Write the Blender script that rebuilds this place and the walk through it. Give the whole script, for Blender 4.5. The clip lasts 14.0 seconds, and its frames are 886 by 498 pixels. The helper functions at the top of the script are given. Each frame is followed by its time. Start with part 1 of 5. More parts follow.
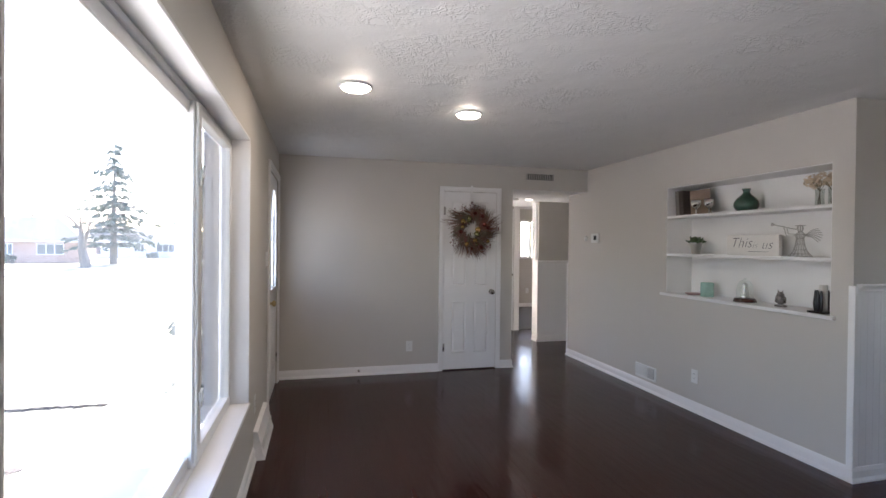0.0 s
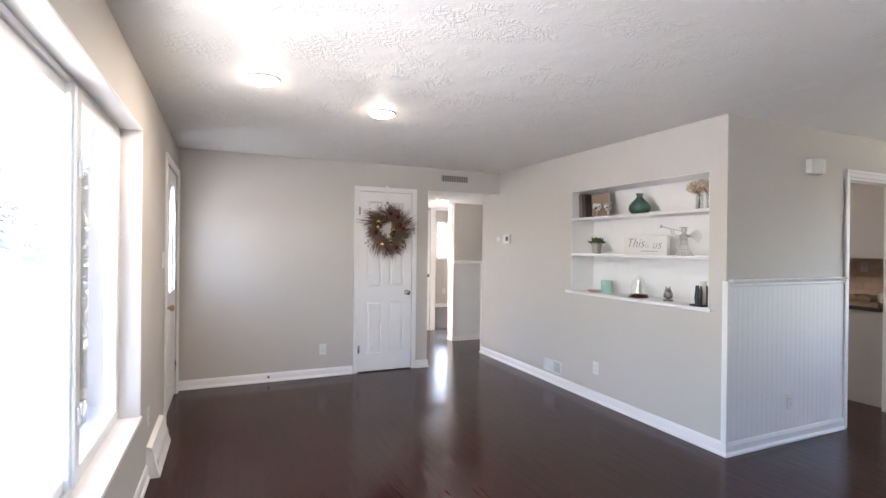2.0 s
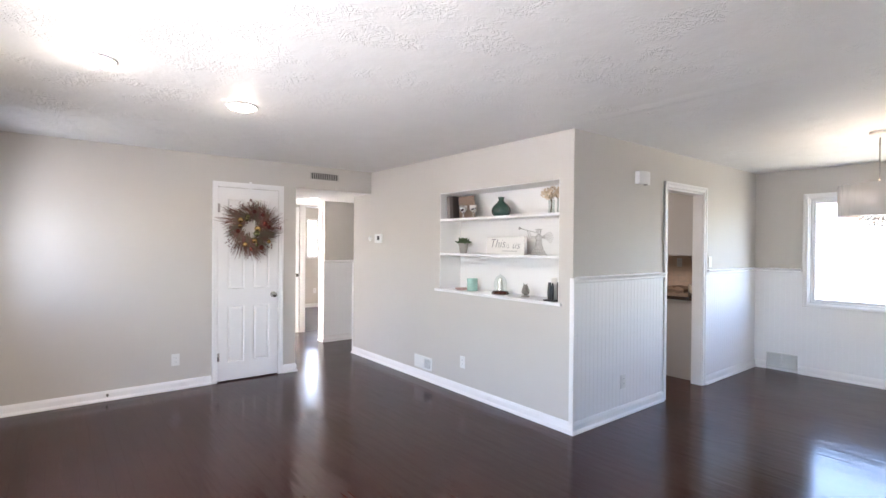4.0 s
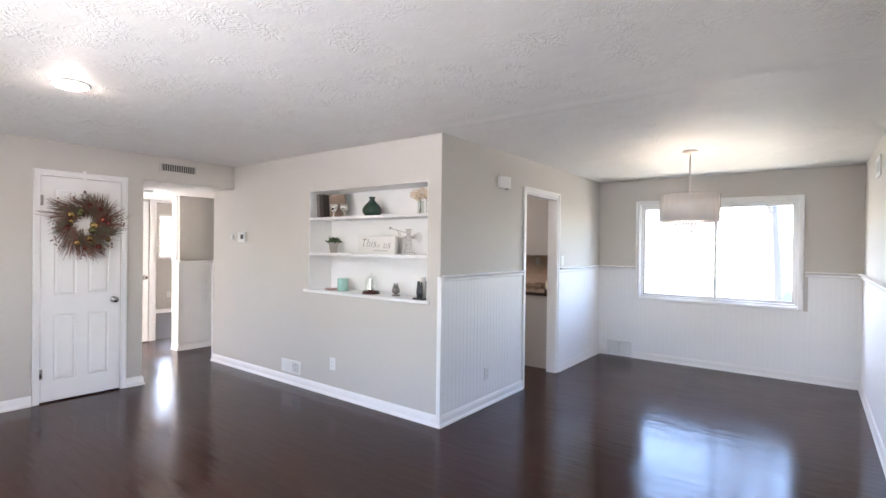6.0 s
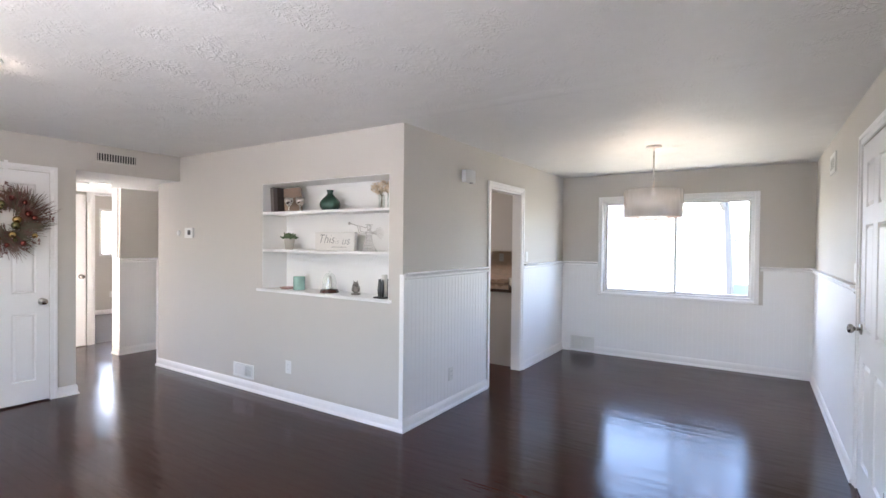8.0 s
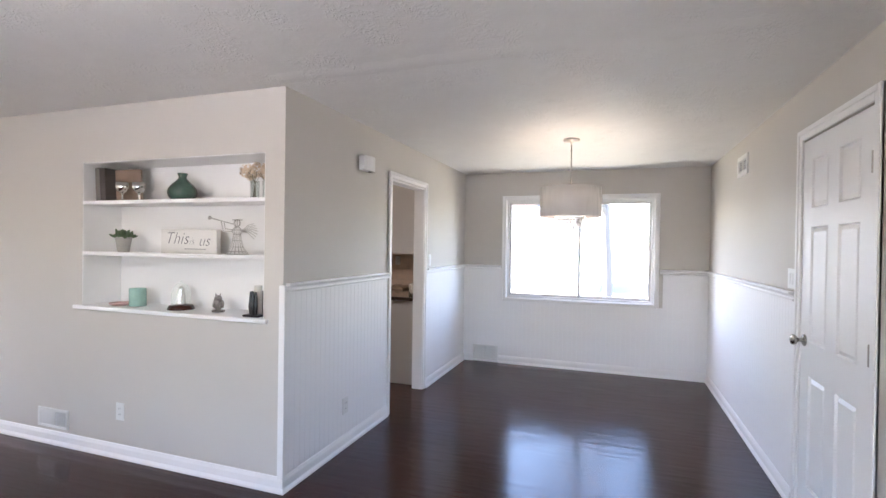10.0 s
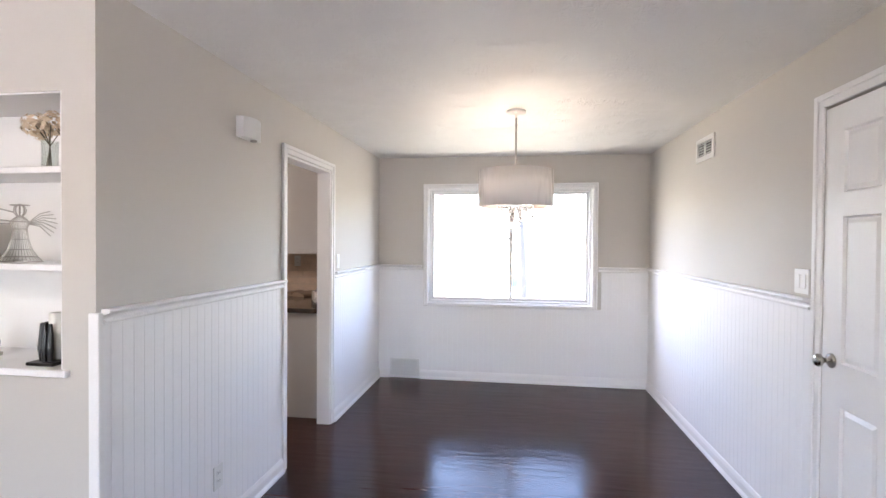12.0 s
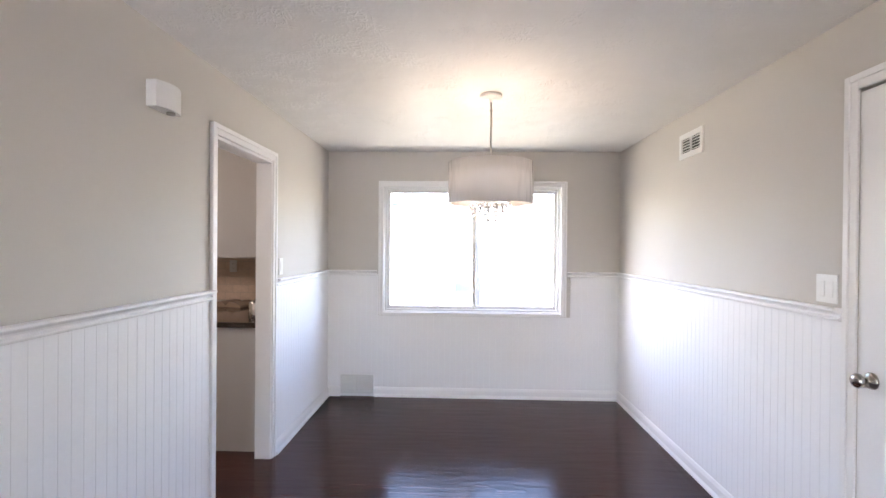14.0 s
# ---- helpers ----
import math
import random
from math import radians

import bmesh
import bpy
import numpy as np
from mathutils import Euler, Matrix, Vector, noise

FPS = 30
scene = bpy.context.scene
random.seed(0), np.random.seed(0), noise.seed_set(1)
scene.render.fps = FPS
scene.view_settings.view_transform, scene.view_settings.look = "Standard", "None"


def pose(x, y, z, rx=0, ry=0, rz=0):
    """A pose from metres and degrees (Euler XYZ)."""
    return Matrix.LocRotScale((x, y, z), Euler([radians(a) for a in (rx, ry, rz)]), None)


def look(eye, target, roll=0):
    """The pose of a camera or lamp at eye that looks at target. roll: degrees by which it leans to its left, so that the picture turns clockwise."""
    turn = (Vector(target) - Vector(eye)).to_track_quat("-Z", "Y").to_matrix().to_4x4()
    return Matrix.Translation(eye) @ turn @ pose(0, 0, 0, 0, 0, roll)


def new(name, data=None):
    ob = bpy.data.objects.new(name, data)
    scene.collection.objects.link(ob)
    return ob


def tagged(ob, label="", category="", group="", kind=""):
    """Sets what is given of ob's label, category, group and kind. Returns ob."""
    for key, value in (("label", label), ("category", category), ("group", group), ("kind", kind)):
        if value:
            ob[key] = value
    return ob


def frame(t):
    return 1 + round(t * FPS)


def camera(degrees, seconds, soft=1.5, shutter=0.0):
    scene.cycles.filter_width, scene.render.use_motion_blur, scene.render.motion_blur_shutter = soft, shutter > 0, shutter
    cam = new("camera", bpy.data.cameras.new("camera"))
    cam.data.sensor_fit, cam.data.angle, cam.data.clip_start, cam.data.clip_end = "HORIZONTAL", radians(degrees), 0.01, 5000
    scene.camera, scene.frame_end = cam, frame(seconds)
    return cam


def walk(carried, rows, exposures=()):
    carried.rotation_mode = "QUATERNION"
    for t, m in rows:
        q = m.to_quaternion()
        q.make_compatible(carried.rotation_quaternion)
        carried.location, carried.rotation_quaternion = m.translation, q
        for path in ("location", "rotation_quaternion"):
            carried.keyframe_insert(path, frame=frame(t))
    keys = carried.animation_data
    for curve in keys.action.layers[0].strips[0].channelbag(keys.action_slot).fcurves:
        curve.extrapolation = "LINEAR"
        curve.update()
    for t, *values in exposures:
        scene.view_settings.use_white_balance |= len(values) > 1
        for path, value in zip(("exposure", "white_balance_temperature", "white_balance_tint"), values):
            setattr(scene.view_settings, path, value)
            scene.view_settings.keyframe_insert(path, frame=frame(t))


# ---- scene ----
cam = camera(84.4, 14.0)
PATH = [
    (0, (-3.172, -2.277, 1.428), (-2.68, -0.339, 1.411), 0.6),
    (0.5, (-3.176, -2.278, 1.43), (-2.629, -0.354, 1.416), 0.5),
    (1, (-3.157, -2.286, 1.426), (-2.539, -0.383, 1.413), 0.6),
    (1.5, (-3.152, -2.287, 1.423), (-2.445, -0.416, 1.414), 0.5),
    (2, (-3.138, -2.289, 1.416), (-2.333, -0.459, 1.409), 0.6),
    (2.5, (-3.133, -2.296, 1.412), (-2.23, -0.511, 1.408), 0.6),
    (3, (-3.119, -2.294, 1.419), (-2.107, -0.569, 1.413), 0.6),
    (3.5, (-3.114, -2.311, 1.425), (-1.988, -0.658, 1.418), 0.5),
    (4, (-3.114, -2.32, 1.45), (-1.872, -0.752, 1.434), 0.5),
    (6.5, (-3.086, -2.377, 1.45), (-1.457, -1.218, 1.438), 0.6),
    (7, (-3.084, -2.372, 1.458), (-1.439, -1.235, 1.441), 0.5),
    (7.5, (-3.043, -2.352, 1.457), (-1.388, -1.229, 1.436), 0.7),
    (8, (-2.953, -2.261, 1.449), (-1.271, -1.179, 1.423), 0.6),
    (8.5, (-2.832, -2.165, 1.462), (-1.086, -1.189, 1.436), 0.8),
    (11, (-1.935, -1.567, 1.444), (0.008, -1.096, 1.42), 0.6),
    (11.5, (-1.697, -1.484, 1.474), (0.267, -1.109, 1.44), 0.5),
    (12, (-1.511, -1.44, 1.46), (0.468, -1.154, 1.431), 0.4),
    (12.5, (-1.354, -1.389, 1.44), (0.636, -1.192, 1.425), 0.5),
    (13, (-1.224, -1.321, 1.445), (0.771, -1.189, 1.432), 0.3),
    (13.5, (-1.127, -1.282, 1.45), (0.872, -1.197, 1.438), 0.4),
    (14, (-1.063, -1.269, 1.446), (0.936, -1.201, 1.436), 0.5),
]
walk(cam, [(t, look(eye, target, roll)) for t, eye, target, roll in PATH],
     exposures=[(0.0, 3.32, 6300, 17), (0.5, 3.55, 6300, 17), (1.0, 3.74, 6300, 17), (2.0, 4.35, 6300, 17), (3.0, 4.57, 6270, 17), (4.2, 4.66, 6250, 17),
                (6.5, 4.5, 6250, 17), (8.5, 4.4, 6250, 17), (11.0, 4.4, 6420, 20), (11.5, 4.52, 6440, 20), (12.5, 4.62, 6500, 21), (14.0, 4.61, 6530, 21)])


# ---- plan, in metres: x towards the dining window, y along the front wall ----
WEST, EAST = -3.58, 3.615          # front wall, dining window wall
SOUTH, NORTH = -2.785, 3.078       # wall with the panel door, closet wall
HIGH = 2.355                      # ceiling
SOFFIT = 2.09                    # lowered hall ceiling
HALL_Y0, HALL_Y1 = 3.53, 4.43     # hall
BED_Y0, BED_Y1 = 5.40, 8.30       # bedroom beyond the hall
RAIL = 1.215                      # top of the chair rail

# ---- world and sun ----
world = bpy.data.worlds.new("sky")
scene.world = world
world.use_nodes = True
wn = world.node_tree
wn.nodes.clear()
sky = wn.nodes.new("ShaderNodeTexSky")
sky.sky_type, sky.sun_disc = "NISHITA", False
sky.sun_elevation, sky.sun_rotation = radians(40), radians(353)
sky.air_density, sky.dust_density = 1.0, 1.5
bg = wn.nodes.new("ShaderNodeBackground")
bg.inputs[1].default_value = 0.15
wout = wn.nodes.new("ShaderNodeOutputWorld")
wn.links.new(sky.outputs[0], bg.inputs[0])
wn.links.new(bg.outputs[0], wout.inputs[0])

sun_data = bpy.data.lights.new("sun", "SUN")
sun_data.energy, sun_data.angle, sun_data.color = 5.0, radians(0.5), (1.0, 0.95, 0.88)
sun = new("sun", sun_data)
sun.matrix_world = look((0, 0, 0), (0.093, -0.76, -0.643))


def point_lamp(name, place, watts, colour, radius):
    data = bpy.data.lights.new(name, "POINT")
    data.energy, data.color, data.shadow_soft_size = watts, colour, radius
    ob = new(name, data)
    ob.location = place
    return ob


point_lamp("pendant_bulb_light", (1.87, -1.45, 1.79), 0.19, (1.0, 0.66, 0.42), 0.05)


# ---- materials ----
def material(name):
    m = bpy.data.materials.new(name)
    m.use_nodes = True
    nt = m.node_tree
    nt.nodes.clear()
    out = nt.nodes.new("ShaderNodeOutputMaterial")
    p = nt.nodes.new("ShaderNodeBsdfPrincipled")
    nt.links.new(p.outputs[0], out.inputs[0])
    return m, nt, p, out


def surface(name, colour, rough=0.5, metal=0.0, vary=0.08, scale=3.0, fine=60.0, bump=0.1, depth=0.002,
            stretch=(1, 1, 1), rand=0.0, coat=0.0, spec=0.5):
    """Paint, wood, metal or stone: a base colour varied at two scales, with a fine relief."""
    m, nt, p, out = material(name)
    co = nt.nodes.new("ShaderNodeTexCoord")
    mp = nt.nodes.new("ShaderNodeMapping")
    mp.inputs["Scale"].default_value = stretch
    nt.links.new(co.outputs["Object"], mp.inputs[0])
    big = nt.nodes.new("ShaderNodeTexNoise")
    big.inputs["Scale"].default_value, big.inputs["Detail"].default_value = scale, 3
    small = nt.nodes.new("ShaderNodeTexNoise")
    small.inputs["Scale"].default_value, small.inputs["Detail"].default_value = fine, 5
    for n in (big, small):
        nt.links.new(mp.outputs[0], n.inputs["Vector"])
    mix = nt.nodes.new("ShaderNodeMath")
    mix.operation = "ADD"
    nt.links.new(big.outputs[0], mix.inputs[0])
    nt.links.new(small.outputs[0], mix.inputs[1])
    last = mix.outputs[0]
    if rand:
        info = nt.nodes.new("ShaderNodeObjectInfo")
        mul = nt.nodes.new("ShaderNodeMath")
        mul.operation, mul.inputs[1].default_value = "MULTIPLY_ADD", rand
        nt.links.new(info.outputs["Random"], mul.inputs[0])
        nt.links.new(last, mul.inputs[2])
        sub = nt.nodes.new("ShaderNodeMath")
        sub.operation, sub.inputs[1].default_value = "SUBTRACT", rand / 2
        nt.links.new(mul.outputs[0], sub.inputs[0])
        last = sub.outputs[0]
    rng = nt.nodes.new("ShaderNodeMapRange")
    rng.clamp = False
    rng.inputs[1].default_value, rng.inputs[2].default_value = 0.6, 1.4
    rng.inputs[3].default_value, rng.inputs[4].default_value = 1 - vary, 1 + vary
    nt.links.new(last, rng.inputs[0])
    tint = nt.nodes.new("ShaderNodeVectorMath")
    tint.operation = "SCALE"
    tint.inputs[0].default_value = colour
    nt.links.new(rng.outputs[0], tint.inputs["Scale"])
    nt.links.new(tint.outputs[0], p.inputs["Base Color"])
    rr = nt.nodes.new("ShaderNodeMapRange")
    rr.inputs[1].default_value, rr.inputs[2].default_value = 0.3, 0.7
    rr.inputs[3].default_value, rr.inputs[4].default_value = max(0.02, rough * 0.85), min(1, rough * 1.15)
    nt.links.new(big.outputs[0], rr.inputs[0])
    nt.links.new(rr.outputs[0], p.inputs["Roughness"])
    p.inputs["Metallic"].default_value = metal
    p.inputs["Coat Weight"].default_value = coat
    p.inputs["Specular IOR Level"].default_value = spec
    if bump:
        b = nt.nodes.new("ShaderNodeBump")
        b.inputs["Strength"].default_value, b.inputs["Distance"].default_value = bump, depth
        nt.links.new(small.outputs[0], b.inputs["Height"])
        nt.links.new(b.outputs[0], p.inputs["Normal"])
    return m


def glow(name, colour, strength):
    m, nt, p, out = material(name)
    p.inputs["Base Color"].default_value = (0.8, 0.8, 0.8, 1)
    p.inputs["Emission Color"].default_value = (*colour, 1)
    p.inputs["Emission Strength"].default_value = strength
    return m


def pane_glass(name, tint=(1, 1, 1), haze=0.0):
    """Thin flat glass: clear, with the mirror gloss of its surface."""
    m, nt, p, out = material(name)
    nt.nodes.remove(p)
    clear = nt.nodes.new("ShaderNodeBsdfTransparent")
    clear.inputs[0].default_value = (*tint, 1)
    gloss = nt.nodes.new("ShaderNodeBsdfGlossy")
    gloss.inputs["Roughness"].default_value = 0.01
    lw = nt.nodes.new("ShaderNodeLayerWeight")
    lw.inputs[0].default_value = 0.5
    power = nt.nodes.new("ShaderNodeMath")
    power.operation, power.inputs[1].default_value = "POWER", 5.0
    nt.links.new(lw.outputs["Facing"], power.inputs[0])
    fr = nt.nodes.new("ShaderNodeMapRange")
    fr.inputs[3].default_value, fr.inputs[4].default_value = 0.04, 0.9
    nt.links.new(power.outputs[0], fr.inputs[0])
    mix = nt.nodes.new("ShaderNodeMixShader")
    nt.links.new(fr.outputs[0], mix.inputs[0])
    nt.links.new(clear.outputs[0], mix.inputs[1])
    nt.links.new(gloss.outputs[0], mix.inputs[2])
    last = mix
    if haze:                                    # translucent share: veils a clear pane as glare would, frosts the door glass
        film = nt.nodes.new("ShaderNodeBsdfTranslucent")
        film.inputs[0].default_value = (0.85, 0.86, 0.88, 1)
        last = nt.nodes.new("ShaderNodeMixShader")
        last.inputs[0].default_value = haze
        nt.links.new(mix.outputs[0], last.inputs[1])
        nt.links.new(film.outputs[0], last.inputs[2])
    nt.links.new(last.outputs[0], out.inputs[0])
    return m


def solid_glass(name, tint, rough=0.02):
    m, nt, p, out = material(name)
    p.inputs["Base Color"].default_value = (*tint, 1)
    p.inputs["Transmission Weight"].default_value = 1.0
    p.inputs["Roughness"].default_value = rough
    return m


def mesh_screen(name, open_part, colour):
    """Insect screen: fine dark wire, partly see-through."""
    m, nt, p, out = material(name)
    p.inputs["Base Color"].default_value = (*colour, 1)
    p.inputs["Roughness"].default_value = 0.6
    clear = nt.nodes.new("ShaderNodeBsdfTransparent")
    mix = nt.nodes.new("ShaderNodeMixShader")
    mix.inputs[0].default_value = open_part
    nt.links.new(p.outputs[0], mix.inputs[1])
    nt.links.new(clear.outputs[0], mix.inputs[2])
    nt.links.new(mix.outputs[0], out.inputs[0])
    return m


def cloth_shade(name):
    """Sheer white shade fabric, wrapped in clear film with soft creases."""
    m, nt, p, out = material(name)
    co = nt.nodes.new("ShaderNodeTexCoord")
    mp = nt.nodes.new("ShaderNodeMapping")
    mp.inputs["Scale"].default_value = (1, 1, 0.25)
    nt.links.new(co.outputs["Object"], mp.inputs[0])
    n = nt.nodes.new("ShaderNodeTexNoise")
    n.inputs["Scale"].default_value, n.inputs["Detail"].default_value = 12, 2
    nt.links.new(mp.outputs[0], n.inputs["Vector"])
    b = nt.nodes.new("ShaderNodeBump")
    b.inputs["Strength"].default_value, b.inputs["Distance"].default_value = 1.0, 0.05
    nt.links.new(n.outputs[0], b.inputs["Height"])
    p.inputs["Base Color"].default_value = (0.78, 0.77, 0.76, 1)
    p.inputs["Roughness"].default_value = 0.5
    p.inputs["Coat Weight"].default_value, p.inputs["Coat Roughness"].default_value = 1.0, 0.05
    nt.links.new(b.outputs[0], p.inputs["Coat Normal"])
    tr = nt.nodes.new("ShaderNodeBsdfTranslucent")
    tr.inputs[0].default_value = (0.9, 0.88, 0.85, 1)
    mix = nt.nodes.new("ShaderNodeMixShader")
    mix.inputs[0].default_value = 0.13
    nt.links.new(p.outputs[0], mix.inputs[1])
    nt.links.new(tr.outputs[0], mix.inputs[2])
    nt.links.new(mix.outputs[0], out.inputs[0])
    return m


def stomped_ceiling(name):
    """Ceiling paint over a trowelled, stomped plaster texture."""
    m, nt, p, out = material(name)
    co = nt.nodes.new("ShaderNodeTexCoord")
    warp = nt.nodes.new("ShaderNodeTexNoise")
    warp.inputs["Scale"].default_value, warp.inputs["Detail"].default_value = 9, 2
    nt.links.new(co.outputs["Object"], warp.inputs["Vector"])
    add = nt.nodes.new("ShaderNodeVectorMath")
    add.operation = "MULTIPLY_ADD"
    add.inputs[1].default_value = (0.12, 0.12, 0.12)
    nt.links.new(warp.outputs["Color"], add.inputs[0])
    nt.links.new(co.outputs["Object"], add.inputs[2])
    n = nt.nodes.new("ShaderNodeTexNoise")
    n.inputs["Scale"].default_value, n.inputs["Detail"].default_value, n.inputs["Roughness"].default_value = 27, 4, 0.55
    nt.links.new(add.outputs[0], n.inputs["Vector"])
    ridge = nt.nodes.new("ShaderNodeMath")      # thin raised licks where the noise crosses its middle
    ridge.operation, ridge.inputs[1].default_value = "SUBTRACT", 0.5
    nt.links.new(n.outputs[0], ridge.inputs[0])
    ab = nt.nodes.new("ShaderNodeMath")
    ab.operation = "ABSOLUTE"
    nt.links.new(ridge.outputs[0], ab.inputs[0])
    rng = nt.nodes.new("ShaderNodeMapRange")
    rng.interpolation_type = "SMOOTHSTEP"
    rng.inputs[1].default_value, rng.inputs[2].default_value = 0.0, 0.10
    rng.inputs[3].default_value, rng.inputs[4].default_value = 1.0, 0.0
    nt.links.new(ab.outputs[0], rng.inputs[0])
    patch = nt.nodes.new("ShaderNodeTexNoise")  # licks come and go over the ceiling
    patch.inputs["Scale"].default_value, patch.inputs["Detail"].default_value = 4.5, 2
    nt.links.new(co.outputs["Object"], patch.inputs["Vector"])
    pr = nt.nodes.new("ShaderNodeMapRange")
    pr.inputs[1].default_value, pr.inputs[2].default_value = 0.45, 0.66
    nt.links.new(patch.outputs[0], pr.inputs[0])
    mul = nt.nodes.new("ShaderNodeMath")
    mul.operation = "MULTIPLY"
    nt.links.new(rng.outputs[0], mul.inputs[0])
    nt.links.new(pr.outputs[0], mul.inputs[1])
    fine = nt.nodes.new("ShaderNodeTexNoise")
    fine.inputs["Scale"].default_value, fine.inputs["Detail"].default_value = 45, 4
    nt.links.new(co.outputs["Object"], fine.inputs["Vector"])
    tot = nt.nodes.new("ShaderNodeMath")
    tot.operation, tot.inputs[1].default_value = "MULTIPLY_ADD", 0.4
    nt.links.new(fine.outputs[0], tot.inputs[0])
    nt.links.new(mul.outputs[0], tot.inputs[2])
    b = nt.nodes.new("ShaderNodeBump")
    b.inputs["Strength"].default_value, b.inputs["Distance"].default_value = 0.7, 0.005
    nt.links.new(tot.outputs[0], b.inputs["Height"])
    swell = nt.nodes.new("ShaderNodeTexNoise")  # the plaster's slow unevenness
    swell.inputs["Scale"].default_value, swell.inputs["Detail"].default_value = 3.2, 2
    nt.links.new(co.outputs["Object"], swell.inputs["Vector"])
    b0 = nt.nodes.new("ShaderNodeBump")
    b0.inputs["Strength"].default_value, b0.inputs["Distance"].default_value = 0.6, 0.02
    nt.links.new(swell.outputs[0], b0.inputs["Height"])
    nt.links.new(b0.outputs[0], b.inputs["Normal"])
    nt.links.new(b.outputs[0], p.inputs["Normal"])
    col = nt.nodes.new("ShaderNodeMapRange")
    col.inputs[3].default_value, col.inputs[4].default_value = 0.95, 1.05
    nt.links.new(patch.outputs[0], col.inputs[0])
    tint = nt.nodes.new("ShaderNodeVectorMath")
    tint.operation = "SCALE"
    tint.inputs[0].default_value = (0.74, 0.73, 0.71)
    nt.links.new(col.outputs[0], tint.inputs["Scale"])
    nt.links.new(tint.outputs[0], p.inputs["Base Color"])
    p.inputs["Roughness"].default_value = 0.55
    return m


def oak_floor(name):
    """Dark-stained oak strips under a worn satin finish."""
    m, nt, p, out = material(name)
    co = nt.nodes.new("ShaderNodeTexCoord")
    info = nt.nodes.new("ShaderNodeObjectInfo")
    off = nt.nodes.new("ShaderNodeVectorMath")
    off.operation = "MULTIPLY_ADD"
    off.inputs[1].default_value = (7, 31, 3)
    nt.links.new(info.outputs["Random"], off.inputs[0])
    nt.links.new(co.outputs["Object"], off.inputs[2])
    mp = nt.nodes.new("ShaderNodeMapping")
    mp.inputs["Scale"].default_value = (40, 2.2, 10)
    nt.links.new(off.outputs[0], mp.inputs[0])
    grain = nt.nodes.new("ShaderNodeTexNoise")
    grain.inputs["Scale"].default_value, grain.inputs["Detail"].default_value = 1.6, 6
    nt.links.new(mp.outputs[0], grain.inputs["Vector"])
    geo = nt.nodes.new("ShaderNodeNewGeometry")
    wear = nt.nodes.new("ShaderNodeTexNoise")
    wear.inputs["Scale"].default_value, wear.inputs["Detail"].default_value = 1.3, 5
    nt.links.new(geo.outputs["Position"], wear.inputs["Vector"])
    a = nt.nodes.new("ShaderNodeMath")
    a.operation = "MULTIPLY_ADD"
    a.inputs[1].default_value = 0.25
    nt.links.new(info.outputs["Random"], a.inputs[0])
    nt.links.new(grain.outputs[0], a.inputs[2])
    ramp = nt.nodes.new("ShaderNodeValToRGB")
    e = ramp.color_ramp.elements
    e[0].position, e[0].color = 0.35, (0.023, 0.0082, 0.0066, 1)
    e[1].position, e[1].color = 1.0, (0.054, 0.0185, 0.0138, 1)
    nt.links.new(a.outputs[0], ramp.inputs[0])
    nt.links.new(ramp.outputs[0], p.inputs["Base Color"])
    rr = nt.nodes.new("ShaderNodeMapRange")
    rr.inputs[1].default_value, rr.inputs[2].default_value = 0.3, 0.7
    rr.inputs[3].default_value, rr.inputs[4].default_value = 0.11, 0.24
    nt.links.new(wear.outputs[0], rr.inputs[0])
    nt.links.new(rr.outputs[0], p.inputs["Roughness"])
    p.inputs["Specular IOR Level"].default_value = 0.21
    wave = nt.nodes.new("ShaderNodeMapping")
    wave.inputs["Scale"].default_value = (9, 1.6, 1)
    nt.links.new(off.outputs[0], wave.inputs[0])
    cup = nt.nodes.new("ShaderNodeTexNoise")
    cup.inputs["Scale"].default_value, cup.inputs["Detail"].default_value = 2.0, 2
    nt.links.new(wave.outputs[0], cup.inputs["Vector"])
    b1 = nt.nodes.new("ShaderNodeBump")
    b1.inputs["Strength"].default_value, b1.inputs["Distance"].default_value = 0.6, 0.0026
    nt.links.new(cup.outputs[0], b1.inputs["Height"])
    b2 = nt.nodes.new("ShaderNodeBump")
    b2.inputs["Strength"].default_value, b2.inputs["Distance"].default_value = 0.08, 0.0005
    nt.links.new(grain.outputs[0], b2.inputs["Height"])
    nt.links.new(b1.outputs[0], b2.inputs["Normal"])
    nt.links.new(b2.outputs[0], p.inputs["Normal"])
    return m


PAINT = surface("greige_wall_paint", (0.58, 0.548, 0.503), 0.62, vary=0.025, scale=1.5, fine=220, bump=0.12, depth=0.0008)
TRIM = surface("white_trim_paint", (0.85, 0.84, 0.83), 0.42, vary=0.02, scale=4, fine=90, bump=0, spec=0.4)
BEAD = surface("white_wainscot_paint", (0.86, 0.855, 0.855), 0.45, vary=0.02, scale=4, fine=70, bump=0, rand=0.06, spec=0.4)
NICHE = surface("white_niche_paint", (0.86, 0.85, 0.83), 0.5, vary=0.02, scale=3, fine=150, bump=0.08, depth=0.0006)
CEIL = stomped_ceiling("stomped_ceiling_paint")
FLOOR = oak_floor("dark_stained_oak")
GLASS = pane_glass("window_glass")
# slightly translucent, to imitate the glare that pales the view outside
HAZED = pane_glass("hazed_window_glass", haze=0.022)
SCREEN = mesh_screen("insect_screen", 0.55, (0.16, 0.17, 0.17))
VINYL = surface("white_vinyl", (0.78, 0.78, 0.77), 0.35, vary=0.02, bump=0.03)
CHROME = surface("brushed_nickel", (0.42, 0.40, 0.37), 0.28, metal=1.0, vary=0.06, fine=140, bump=0.04, depth=0.0004)
SILVER = surface("polished_silver", (0.72, 0.70, 0.66), 0.16, metal=1.0, vary=0.1, fine=50, bump=0.1, depth=0.001)
